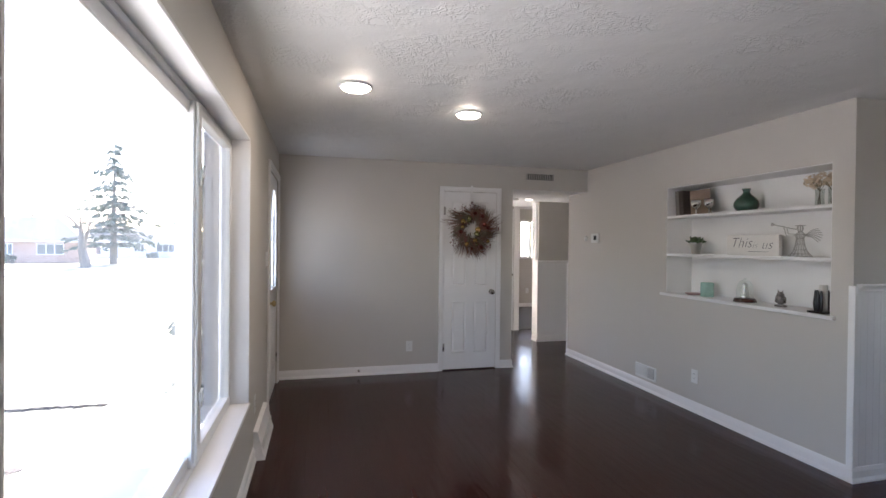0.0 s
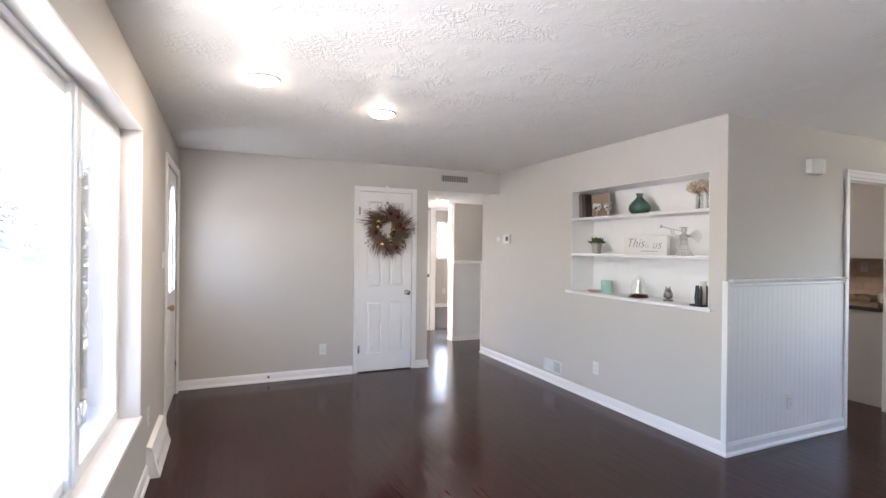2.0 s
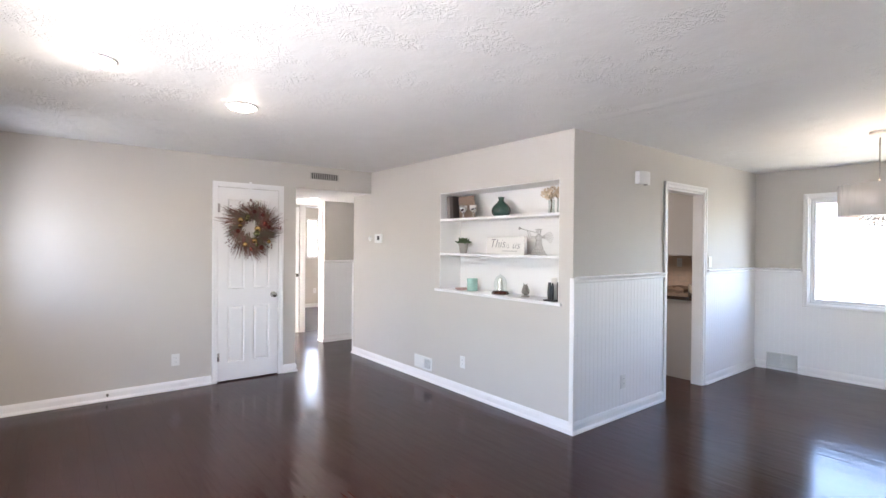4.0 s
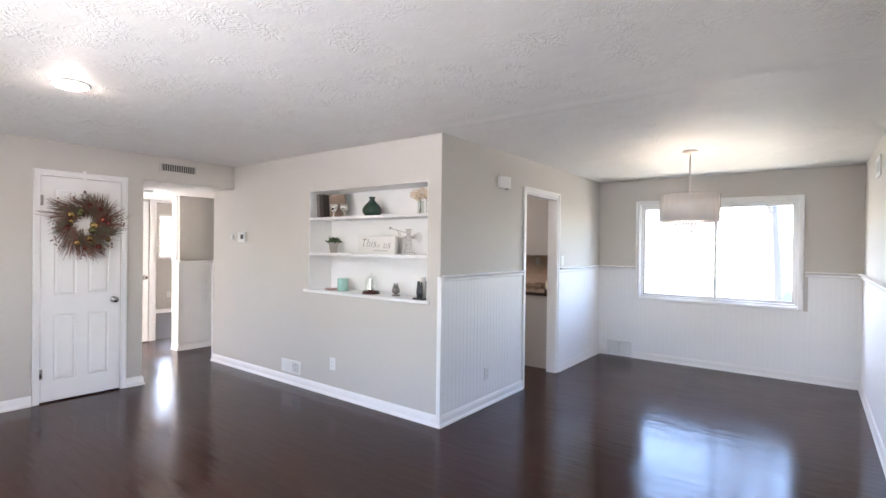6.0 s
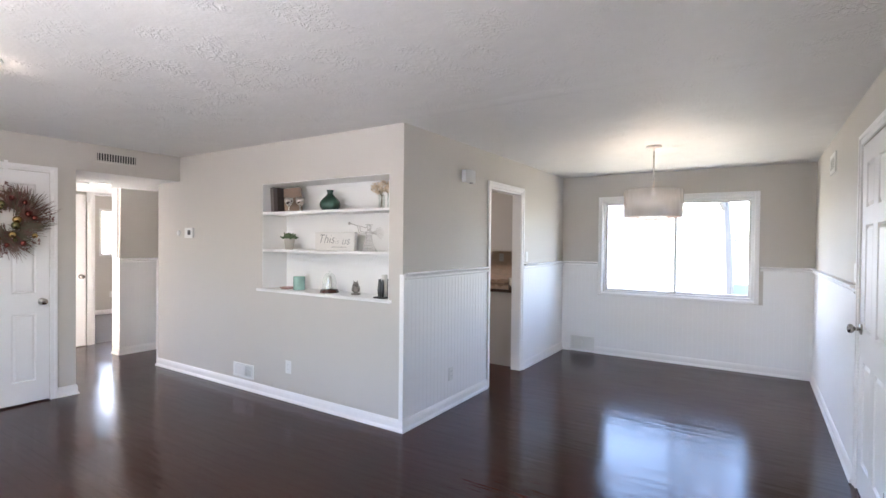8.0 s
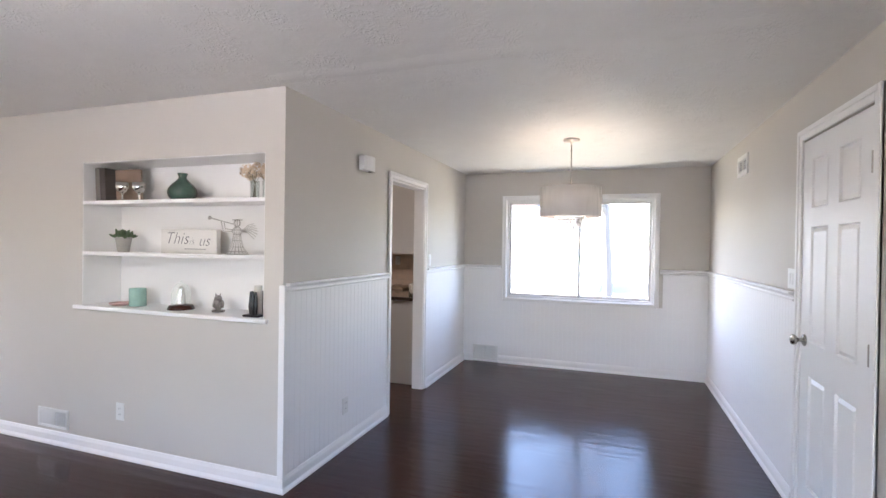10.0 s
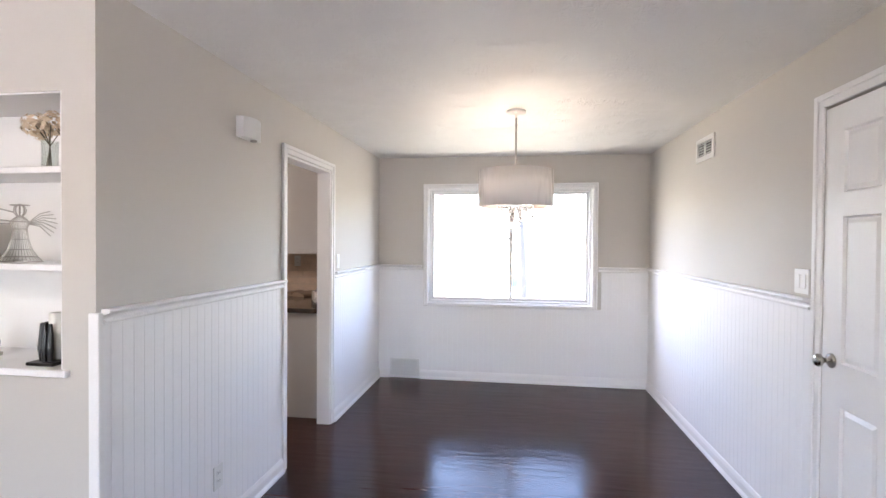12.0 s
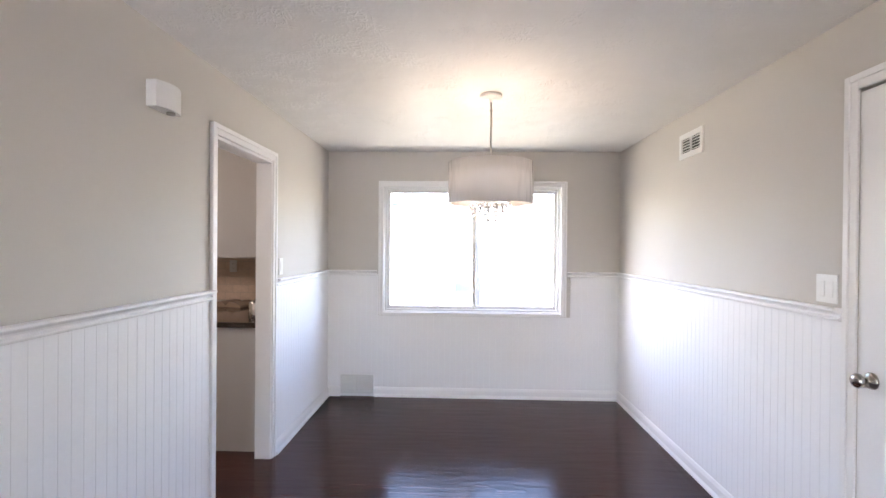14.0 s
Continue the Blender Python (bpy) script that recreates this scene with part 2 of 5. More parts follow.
BRASS = surface("aged_brass", (0.55, 0.42, 0.22), 0.3, metal=1.0, vary=0.08, bump=0.03)
PLASTIC = surface("white_plastic", (0.76, 0.76, 0.74), 0.35, vary=0.02, bump=0.02)
DARK = surface("dark_slot", (0.03, 0.03, 0.03), 0.6, vary=0.2, bump=0)
GREYMETAL = surface("grey_painted_metal", (0.36, 0.35, 0.33), 0.5, vary=0.1, scale=8, bump=0.05)
LENS = glow("lit_lamp_lens", (1.0, 0.86, 0.68), 11.0)
HALL_LENS = glow("faint_hall_lens", (1.0, 0.95, 0.9), 0.35)
BULB = glow("lit_bulb", (1.0, 0.82, 0.6), 5.0)


# ---- mesh helpers ----
def finish(name, bm, mat, parent=None, smooth=False, m=None):
    me = bpy.data.meshes.new(name)
    bmesh.ops.recalc_face_normals(bm, faces=bm.faces)
    bm.to_mesh(me)
    bm.free()
    for k in (mat if isinstance(mat, (list, tuple)) else [mat]):
        me.materials.append(k)
    if smooth:
        for f in me.polygons:
            f.use_smooth = True
    ob = new(name, me)
    if parent is not None:
        ob.parent = parent
    if m is not None:
        ob.matrix_basis = m
    return ob


def add_box(bm, x0, x1, y0, y1, z0, z1, mi=0):
    r = bmesh.ops.create_cube(bm, size=1)
    v = r["verts"]
    bmesh.ops.scale(bm, vec=(x1 - x0, y1 - y0, z1 - z0), verts=v)
    bmesh.ops.translate(bm, vec=((x0 + x1) / 2, (y0 + y1) / 2, (z0 + z1) / 2), verts=v)
    if mi:
        for f in {f for q in v for f in q.link_faces}:
            f.material_index = mi
    return v


def bevel_all(bm, width, seg=1):
    bmesh.ops.bevel(bm, geom=list(bm.edges), offset=width, segments=seg, affect="EDGES", profile=0.5, clamp_overlap=True)


def boxes(name, rows, mat, parent=None, bevel=0.0, seg=1):
    bm = bmesh.new()
    for r in rows:
        add_box(bm, *r)
    if bevel:
        bevel_all(bm, bevel, seg)
    return finish(name, bm, mat, parent)


def group(name, place=(0, 0, 0), turn=0.0):
    ob = new(name)
    ob.matrix_basis = pose(*place, 0, 0, turn)
    ob.empty_display_size = 0.1
    return ob


def sweep(name, profile, a, b, out, mat, parent=None, cut_a=0.0, cut_b=0.0):
    """A moulding from a to b (plan points): the profile's (depth, height) pairs stand out of the wall along out."""
    bm = bmesh.new()
    a, b, out = Vector((*a, 0)), Vector((*b, 0)), Vector((*out, 0))
    way = (b - a).normalized()
    rings = []
    for p, cut, s in ((a, cut_a, 1), (b, cut_b, -1)):
        rings.append([bm.verts.new(p + out * d + Vector((0, 0, h)) + way * (cut * d * s)) for d, h in profile])
    n = len(profile)
    for i in range(n):
        bm.faces.new((rings[0][i], rings[0][(i + 1) % n], rings[1][(i + 1) % n], rings[1][i]))
    bm.faces.new(rings[0])
    bm.faces.new(list(reversed(rings[1])))
    return finish(name, bm, mat, parent)


def lathe(name, profile, mat, parent=None, seg=28, m=None, smooth=True):
    """A turned shape from (radius, height) pairs."""
    bm = bmesh.new()
    rings = []
    for r, z in profile:
        if r < 1e-5:
            rings.append([bm.verts.new((0, 0, z))])
        else:
            rings.append([bm.verts.new((r * math.cos(2 * math.pi * i / seg), r * math.sin(2 * math.pi * i / seg), z)) for i in range(seg)])
    for a, b in zip(rings, rings[1:]):
        for i in range(seg):
            j = (i + 1) % seg
            if len(a) == 1 and len(b) == 1:
                break
            if len(a) == 1:
                bm.faces.new((a[0], b[i], b[j]))
            elif len(b) == 1:
                bm.faces.new((a[i], a[j], b[0]))
            else:
                bm.faces.new((a[i], a[j], b[j], b[i]))
    return finish(name, bm, mat, parent, smooth, m)


def add_tube(bm, points, radii, seg=6, mi=0):
    """A tapering tube through points."""
    rings = []
    pts = [Vector(p) for p in points]
    for i, p in enumerate(pts):
        d = (pts[min(i + 1, len(pts) - 1)] - pts[max(i - 1, 0)])
        d = d.normalized() if d.length > 1e-9 else Vector((0, 0, 1))
        u = d.cross(Vector((0.31, 0.17, 0.93))).normalized()
        v = d.cross(u)
        r = radii[i] if isinstance(radii, (list, tuple)) else radii
        rings.append([bm.verts.new(p + (u * math.cos(2 * math.pi * k / seg) + v * math.sin(2 * math.pi * k / seg)) * r) for k in range(seg)])
    fs = []
    for a, b in zip(rings, rings[1:]):
        for k in range(seg):
            fs.append(bm.faces.new((a[k], a[(k + 1) % seg], b[(k + 1) % seg], b[k])))
    fs.append(bm.faces.new(rings[0]))
    fs.append(bm.faces.new(list(reversed(rings[-1]))))
    for f in fs:
        f.material_index = mi


def structure(ob, label, category):
    return tagged(ob, label, category, kind="structure")


# ---- walls ----
T = 0.2
WIN_Y0, WIN_Y1, WIN_Z0, WIN_Z1 = -1.515, 0.87, 0.44, 2.055      # picture window opening
FD_Y0, FD_Y1, FD_Z = 2.035, 2.955, 2.06                        # front door opening
structure(boxes("wall_west", [
    (WEST - T, WEST, SOUTH - 0.12, WIN_Y0, 0, HIGH),
    (WEST - T, WEST, WIN_Y0, WIN_Y1, 0, WIN_Z0), (WEST - T, WEST, WIN_Y0, WIN_Y1, WIN_Z1, HIGH),
    (WEST - T, WEST, WIN_Y1, FD_Y0, 0, HIGH), (WEST - T, WEST, FD_Y0, FD_Y1, FD_Z, HIGH),
    (WEST - T, WEST, FD_Y1, NORTH + 0.12, 0, HIGH)], PAINT), "greige painted front wall with picture window and door", "wall")

CD_X0, CD_X1, CD_Z = -1.807, -1.174, 2.037                     # closet door opening
CW_END = -0.975
structure(boxes("wall_north", [
    (WEST, CD_X0, NORTH, NORTH + 0.12, 0, HIGH), (CD_X0, CD_X1, NORTH, NORTH + 0.12, CD_Z, HIGH),
    (CD_X1, CW_END, NORTH, NORTH + 0.12, 0, HIGH), (CW_END - 0.12, CW_END, NORTH + 0.12, 4.05, 0, SOFFIT), (CW_END - 0.12, CW_END, 4.05, 4.85, 2.05, SOFFIT),
    (CW_END - 0.12, CW_END, 4.85, BED_Y0, 0, SOFFIT)],
    PAINT), "greige painted closet wall", "wall")
structure(boxes("wall_closet_back", [(WEST - T, CW_END - 0.12, NORTH + 0.8, NORTH + 0.9, 0, HIGH), (-2.6, -2.5, NORTH + 0.12, NORTH + 0.8, 0, HIGH)], PAINT),
          "plain painted wall closing the closet", "wall")

NY0, NY1, NZ0, NZ1, ND = 0.135, 1.665, 0.985, 1.982, 0.28          # niche
structure(boxes("wall_niche", [
    (0, 0.32, 0.1, NY0, 0, HIGH), (0, 0.32, NY0, NY1, 0, NZ0 - 0.003), (0, 0.32, NY0, NY1, NZ1, HIGH),
    (0, 0.32, NY1, NY1 + 0.1, 0, HIGH), (0, 0.12, NY1 + 0.1, HALL_Y0, 0, HIGH),
    (0.12, 2.6, HALL_Y0 - 0.12, HALL_Y0, 0, HIGH)], PAINT), "greige painted wall with a shelf niche", "wall")
structure(boxes("niche_lining", [
    (ND, ND + 0.04, NY0, NY1, NZ0, NZ1), (0.002, ND, NY0, NY0 + 0.006, NZ0, NZ1), (0.002, ND, NY1 - 0.006, NY1, NZ0, NZ1),
    # head strip: wall-coloured in truth, made white so its underside looks brighter
    (0.006, ND, NY0 + 0.006, NY1 - 0.006, NZ1 - 0.006, NZ1)], NICHE), "white niche lining, its greige head whitened as if lit", "niche")

KO_X0, KO_X1, KO_Z = 1.428, 2.205, 2.016                       # kitchen opening
structure(boxes("wall_partition", [
    (0, KO_X0, 0, 0.1, 0, HIGH), (KO_X0, KO_X1, 0, 0.1, KO_Z, HIGH), (KO_X1, EAST, 0, 0.1, 0, HIGH)], PAINT),
    "greige painted partition wall with kitchen doorway", "wall")

DW_Y0, DW_Y1, DW_Z0, DW_Z1 = -2.232, -0.54, 0.815, 2.018         # dining window opening
structure(boxes("wall_east", [
    (EAST, EAST + T, SOUTH - 0.12, DW_Y0, 0, HIGH), (EAST, EAST + T, DW_Y0, DW_Y1, 0, DW_Z0),
    (EAST, EAST + T, DW_Y0, DW_Y1, DW_Z1, HIGH), (EAST, EAST + T, DW_Y1, HALL_Y0, 0, HIGH)], PAINT),
    "greige painted dining room window wall", "wall")

RD_X0, RD_X1, RD_Z = 0.05, 0.845, 2.055                         # panel door in the south wall
structure(boxes("wall_south", [
    (WEST, RD_X0, SOUTH - 0.12, SOUTH, 0, HIGH), (RD_X0, RD_X1, SOUTH - 0.12, SOUTH, RD_Z, HIGH),
    (RD_X1, EAST, SOUTH - 0.12, SOUTH, 0, HIGH), (RD_X0 - 0.2, RD_X1 + 0.2, SOUTH - 0.24, SOUTH - 0.18, 0, HIGH)], PAINT),
    "greige painted wall with a panel door", "wall")

# hall and bedroom
BO_X0, BO_X1 = 0.09, 0.86
structure(boxes("wall_hall", [
    (0.0, 2.6, HALL_Y1, HALL_Y1 + 0.17, 0, SOFFIT), (2.6, 2.7, HALL_Y0 - 0.12, HALL_Y1 + 0.17, 0, HIGH),
    (CW_END - 0.12, BO_X0, BED_Y0, BED_Y0 + 0.12, 0, HIGH), (BO_X0, BO_X1, BED_Y0, BED_Y0 + 0.12, 2.05, HIGH),
    (BO_X1, 3.2, BED_Y0, BED_Y0 + 0.12, 0, HIGH), (1.2, 1.3, HALL_Y1 + 0.17, BED_Y0, 0, SOFFIT)], PAINT), "greige painted hall walls", "wall")
BW_X0, BW_X1, BW_Z0, BW_Z1 = 1.34, 3.1, 1.12, 2.03
structure(boxes("wall_bedroom", [
    (-0.6, BW_X0, BED_Y1, BED_Y1 + T, 0, HIGH), (BW_X0, BW_X1, BED_Y1, BED_Y1 + T, 0, BW_Z0), (BW_X0, BW_X1, BED_Y1, BED_Y1 + T, BW_Z1, HIGH),
    (BW_X1, 3.2, BED_Y1, BED_Y1 + T, 0, HIGH), (-0.7, -0.6, BED_Y0, BED_Y1 + T, 0, HIGH), (3.2, 3.3, BED_Y0, BED_Y1 + T, 0, HIGH)], PAINT),
    "greige painted bedroom walls with a window", "wall")
structure(boxes("ceiling", [(WEST - T, EAST + T, SOUTH - 0.24, HALL_Y0, HIGH, HIGH + 0.15), (WEST - T, -0.7, HALL_Y0, BED_Y0 + 0.2, HIGH, HIGH + 0.15), (-0.7, 3.3, HALL_Y0, BED_Y1 + T, HIGH, HIGH + 0.15)], CEIL),
          "off-white ceiling with stomped plaster texture", "ceiling")
# unseen small side room, added with a wide window opening to brighten the hall
SR = CW_END - 0.12
structure(boxes("wall_side_room", [
    (SR - 1.9, SR - 1.75, BED_Y0, BED_Y0 + 0.12, 0, HIGH), (SR - 1.75, SR - 0.2, BED_Y0, BED_Y0 + 0.12, 0, 0.6), (SR - 1.75, SR - 0.2, BED_Y0, BED_Y0 + 0.12, 2.0, HIGH),
    (SR - 0.2, SR, BED_Y0, BED_Y0 + 0.12, 0, HIGH), (SR - 2.0, SR - 1.9, NORTH + 0.9, BED_Y0 + 0.12, 0, HIGH)], NICHE),
    "plain white walls of the side room", "wall")
structure(boxes("floor_side_room", [(SR - 2.0, SR, NORTH + 0.9, BED_Y0 + 0.12, -0.2, -0.004)], NICHE), "pale floor of the side room", "floor")
structure(boxes("ceiling_hall_underside", [(CW_END + 0.002, -0.002, NORTH + 0.003, HALL_Y0, SOFFIT - 0.004, SOFFIT - 0.001), (CW_END + 0.002, 2.6, HALL_Y0, BED_Y0 - 0.002, SOFFIT - 0.004, SOFFIT - 0.001)], CEIL),
          "off-white underside of the hall soffit", "ceiling")
structure(boxes("ceiling_hall", [(CW_END, 0.0, NORTH, HALL_Y0, SOFFIT, HIGH), (CW_END, 2.6, HALL_Y0, BED_Y0, SOFFIT, HIGH)], PAINT),
          "lowered greige soffit over the hall", "soffit")

bm = bmesh.new()
rng = random.Random(2)
rows = []
yy = SOUTH
while yy < 0.0:
    c = -0.11 + rng.uniform(-0.012, 0.012)
    rows.append([bm.verts.new((c - 0.07 - rng.random() * 0.02, yy, HIGH + 0.001)), bm.verts.new((c - 0.02, yy, HIGH - 0.005 - rng.random() * 0.003)),
                 bm.verts.new((c + 0.02, yy, HIGH - 0.005 - rng.random() * 0.003)), bm.verts.new((c + 0.07 + rng.random() * 0.02, yy, HIGH + 0.001))])
    yy += 0.035
for ra, rb in zip(rows, rows[1:]):
    for i in range(3):
        bm.faces.new((ra[i], ra[i + 1], rb[i + 1], rb[i]))
structure(finish("ceiling_seam", bm, CEIL, smooth=True), "plastered seam across the textured ceiling", "ceiling seam")

# ---- floors ----
CARPET = surface("greige_carpet", (0.24, 0.225, 0.215), 0.95, vary=0.12, scale=3, fine=260, bump=0.5, depth=0.004)
structure(boxes("floor_bedroom_carpet", [(-0.6, 3.2, BED_Y0 + 0.03, BED_Y1, -0.012, 0.006)], CARPET), "short greige carpet in the bedroom", "carpet")
structure(boxes("floor", [(WEST - T, EAST + T, SOUTH - 0.24, NORTH + 0.9, -0.2, -0.014), (CW_END - 0.2, 3.3, NORTH + 0.9, BED_Y1 + T, -0.2, -0.014)], FLOOR),
          "dark-stained oak strip floor with satin sheen", "floor")

# ---- baseboards, chair rail, casings ----
BASE = [(0, 0), (0.022, 0), (0.022, 0.012), (0.015, 0.024), (0.012, 0.028), (0.012, 0.068), (0.009, 0.077), (0.005, 0.089), (0, 0.092)]
CHAIR = [(0, -0.052), (0.010, -0.052), (0.017, -0.049), (0.019, -0.043), (0.016, -0.038), (0.008, -0.036), (0.007, -0.031), (0.011, -0.024), (0.021, -0.018), (0.032, -0.015), (0.038, -0.009), (0.036, -0.002), (0.030, 0), (0, 0)]
CHAIR = [(d, RAIL + h) for d, h in CHAIR]
W2 = 0.008       # wainscot thickness


def base(a, b, out, **k):
    structure(sweep("baseboard", BASE, a, b, out, TRIM, **k), "white painted stepped wooden baseboard", "baseboard")


base((WEST, SOUTH), (WEST, FD_Y0 - 0.065), (1, 0), cut_a=1)
base((WEST, NORTH), (CD_X0 - 0.055, NORTH), (0, -1), cut_a=1)
base((CD_X1 + 0.055, NORTH), (CW_END, NORTH), (0, -1), cut_b=-1)
base((CW_END, NORTH), (CW_END, 4.05), (1, 0), cut_a=-1)
base((CW_END, 4.85), (CW_END, BED_Y0), (1, 0))
base((0, -W2), (0, HALL_Y0), (-1, 0), cut_a=-1, cut_b=-1)
base((0, HALL_Y0), (2.6, HALL_Y0), (0, 1), cut_a=-1)
base((0, -W2), (KO_X0 - 0.057, -W2), (0, -1), cut_a=-1)
base((KO_X1 + 0.045, -W2), (EAST, -W2), (0, -1), cut_b=1)
base((EAST - W2, -W2), (EAST - W2, -0.13), (-1, 0))
base((EAST - W2, -0.46), (EAST - W2, SOUTH), (-1, 0), cut_b=1)
base((EAST, SOUTH + W2), (RD_X1 + 0.065, SOUTH + W2), (0, 1), cut_a=1)
base((RD_X0 - 0.065, SOUTH), (WEST, SOUTH), (0, 1), cut_b=1)
base((0, HALL_Y1 - W2), (2.6, HALL_Y1 - W2), (0, -1), cut_a=-1)
base((-W2, HALL_Y1), (-W2, HALL_Y1 + 0.17), (-1, 0), cut_a=-1)
base((-0.6, BED_Y1), (3.2, BED_Y1), (0, -1))

for a, b, out in (((0.012, -W2), (KO_X0 - 0.057, -W2), (0, -1)), ((KO_X1 + 0.045, -W2), (EAST, -W2), (0, -1)),
                  ((EAST - W2, 0), (EAST - W2, DW_Y1 + 0.06), (-1, 0)), ((EAST - W2, DW_Y0 - 0.06), (EAST - W2, SOUTH), (-1, 0)),
                  ((EAST, SOUTH + W2), (RD_X1 + 0.065, SOUTH + W2), (0, 1)), ((0, HALL_Y1 - W2), (2.6, HALL_Y1 - W2), (0, -1))):
    structure(sweep("chair_rail_trim", CHAIR, a, b, out, TRIM), "white painted moulded chair rail", "chair rail")
structure(boxes("corner_trim", [(-0.012, 0.012, -W2 - 0.012, 0.022, 0.08, RAIL - 0.012)], TRIM, bevel=0.003), "white corner board at the wainscot's end", "trim")
structure(boxes("corner_trim", [(-0.01, 0.02, HALL_Y0 - 0.005, HALL_Y0 + 0.02, 0.0, RAIL)], TRIM, bevel=0.003), "white corner board at the hall", "trim")
structure(boxes("hall_wainscot_cap_trim", [(-0.02, 0.0, HALL_Y1 - 0.02, HALL_Y1 + 0.17, 0.099, RAIL), (-0.025, 0.06, HALL_Y1 + 0.05, HALL_Y1 + 0.17, RAIL, SOFFIT)], TRIM, bevel=0.003),
          "white painted end casing of the hall wall", "trim")


def casing_profile(bm, axis, at, face, u0, u1, z1, width, proud=0.018, left=True, right=True, top=True, z0=0.0):
    """Stepped casing round an opening in a wall whose face lies at `at`; face is +1 or -1."""
    def put(a0, a1, b0, b1, d):
        lo, hi = (at, at + d * face) if face > 0 else (at + d * face, at)
        if axis == "y":
            add_box(bm, a0, a1, lo, hi, b0, b1)
        else:
            add_box(bm, lo, hi, a0, a1, b0, b1)
    w2 = width * 0.45
    if left:
        put(u0 - width, u0, z0, z1 + (width if top else 0), proud * 0.65)
        put(u0 - width, u0 - width + w2, z0, z1 + (width if top else 0), proud)
    if right:
        put(u1, u1 + width, z0, z1 + (width if top else 0), proud * 0.65)
        put(u1 + width - w2, u1 + width, z0, z1 + (width if top else 0), proud)
    if top:
        put(u0, u1, z1, z1 + width, proud * 0.65)
        put(u0 - width + w2, u1 + width - w2, z1 + width - w2, z1 + width, proud)


def casing(name, label, *args, **kw):
    bm = bmesh.new()
    casing_profile(bm, *args, **kw)
    bevel_all(bm, 0.0025)
    return structure(finish(name, bm, TRIM), label, "casing")


casing("trim_closet_door", "white painted casing round the closet door", "y", NORTH, -1, CD_X0, CD_X1, CD_Z, 0.053)
casing("trim_front_door", "white painted casing round the front door", "x", WEST, 1, FD_Y0, FD_Y1, FD_Z, 0.06)
casing("trim_kitchen_doorway", "white painted casing round the kitchen doorway", "y", 0.0, -1, KO_X0, KO_X1 - 0.012, KO_Z, 0.056, proud=0.022)
casing("trim_panel_door", "white painted casing round the panel door", "y", SOUTH, 1, RD_X0, RD_X1, RD_Z, 0.06)
casing("trim_bedroom_door", "white painted casing round the bedroom doorway", "y", BED_Y0, -1, BO_X0, BO_X1, 2.05, 0.085)
structure(boxes("trim_kitchen_jamb", [(KO_X1 - 0.02, KO_X1 - 0.002, -0.004, 0.104, 0, KO_Z - 0.002), (KO_X0 + 0.002, KO_X0 + 0.02, -0.004, 0.104, 0, KO_Z - 0.002),
                                      (KO_X0 + 0.02, KO_X1 - 0.02, -0.004, 0.104, KO_Z - 0.02, KO_Z - 0.002)], TRIM, bevel=0.002), "white painted jamb of the kitchen doorway", "jamb")
structure(boxes("trim_bedroom_jamb", [(BO_X0, BO_X0 + 0.02, BED_Y0 - 0.002, BED_Y0 + 0.122, 0, 2.048), (BO_X1 - 0.02, BO_X1, BED_Y0 - 0.002, BED_Y0 + 0.122, 0, 2.048)], TRIM, bevel=0.002),
          "white painted jamb of the bedroom doorway", "jamb")

# window reveals, painted like trim
structure(boxes("window_reveal_trim", [
    (WEST - 0.13, WEST + 0.004, WIN_Y0 - 0.002, WIN_Y0 + 0.012, WIN_Z0 + 0.02, WIN_Z1 - 0.012), (WEST - 0.13, WEST + 0.004, WIN_Y1 - 0.012, WIN_Y1 + 0.002, WIN_Z0 + 0.02, WIN_Z1 - 0.012),
    (WEST - 0.13, WEST + 0.004, WIN_Y0 - 0.002, WIN_Y1 + 0.002, WIN_Z1 - 0.012, WIN_Z1 + 0.002), (WEST - 0.13, WEST + 0.012, WIN_Y0 - 0.002, WIN_Y1 + 0.002, WIN_Z0 - 0.003, WIN_Z0 + 0.02)],
    TRIM, bevel=0.003), "white painted reveal and sill of the picture window", "window reveal")


# ---- windows ----
def frame_boxes(axis_x, y0, y1, z0, z1, wide, d0, d1):
    return [(d0, d1, y0, y0 + wide, z0, z1), (d0, d1, y1 - wide, y1, z0, z1), (d0, d1, y0 + wide, y1 - wide, z0, z0 + wide), (d0, d1, y0 + wide, y1 - wide, z1 - wide, z1)]


def hide_shadow(ob):
    ob.visible_shadow = False
    return ob


win = group("window_1", (WEST - 0.1, (WIN_Y0 + WIN_Y1) / 2, WIN_Z0 + 0.02))
structure(win, "white-framed picture window with a narrow screened side sash", "window")


def in_window(rows, g):
    p = g.location
    return [(a - p.x, b - p.x, c - p.y, d - p.y, e - p.z, f - p.z) for a, b, c, d, e, f in rows]


wy0, wy1, wz0, wz1, wx = WIN_Y0 + 0.012, WIN_Y1 - 0.012, WIN_Z0 + 0.02, WIN_Z1 - 0.012, WEST - 0.1
boxes("frame", in_window(frame_boxes(0, wy0, wy1, wz0, wz1, 0.03, wx - 0.06, wx), win), VINYL, win, bevel=0.004)
boxes("sash", in_window(frame_boxes(0, wy0 + 0.03, -0.012, wz0 + 0.03, wz1 - 0.03, 0.05, wx - 0.05, wx - 0.012), win), VINYL, win, bevel=0.004)
boxes("sash", in_window(frame_boxes(0, 0.02, wy1 - 0.03, wz0 + 0.03, wz1 - 0.03, 0.035, wx - 0.045, wx + 0.004), win), VINYL, win, bevel=0.004)
boxes("mullion", in_window([(wx - 0.06, wx + 0.008, -0.07, 0.03, wz0 + 0.028, wz1 - 0.028), (wx - 0.05, wx + 0.02, -0.055, 0.012, wz0 + 0.03, wz1 - 0.03)], win), VINYL, win, bevel=0.006)
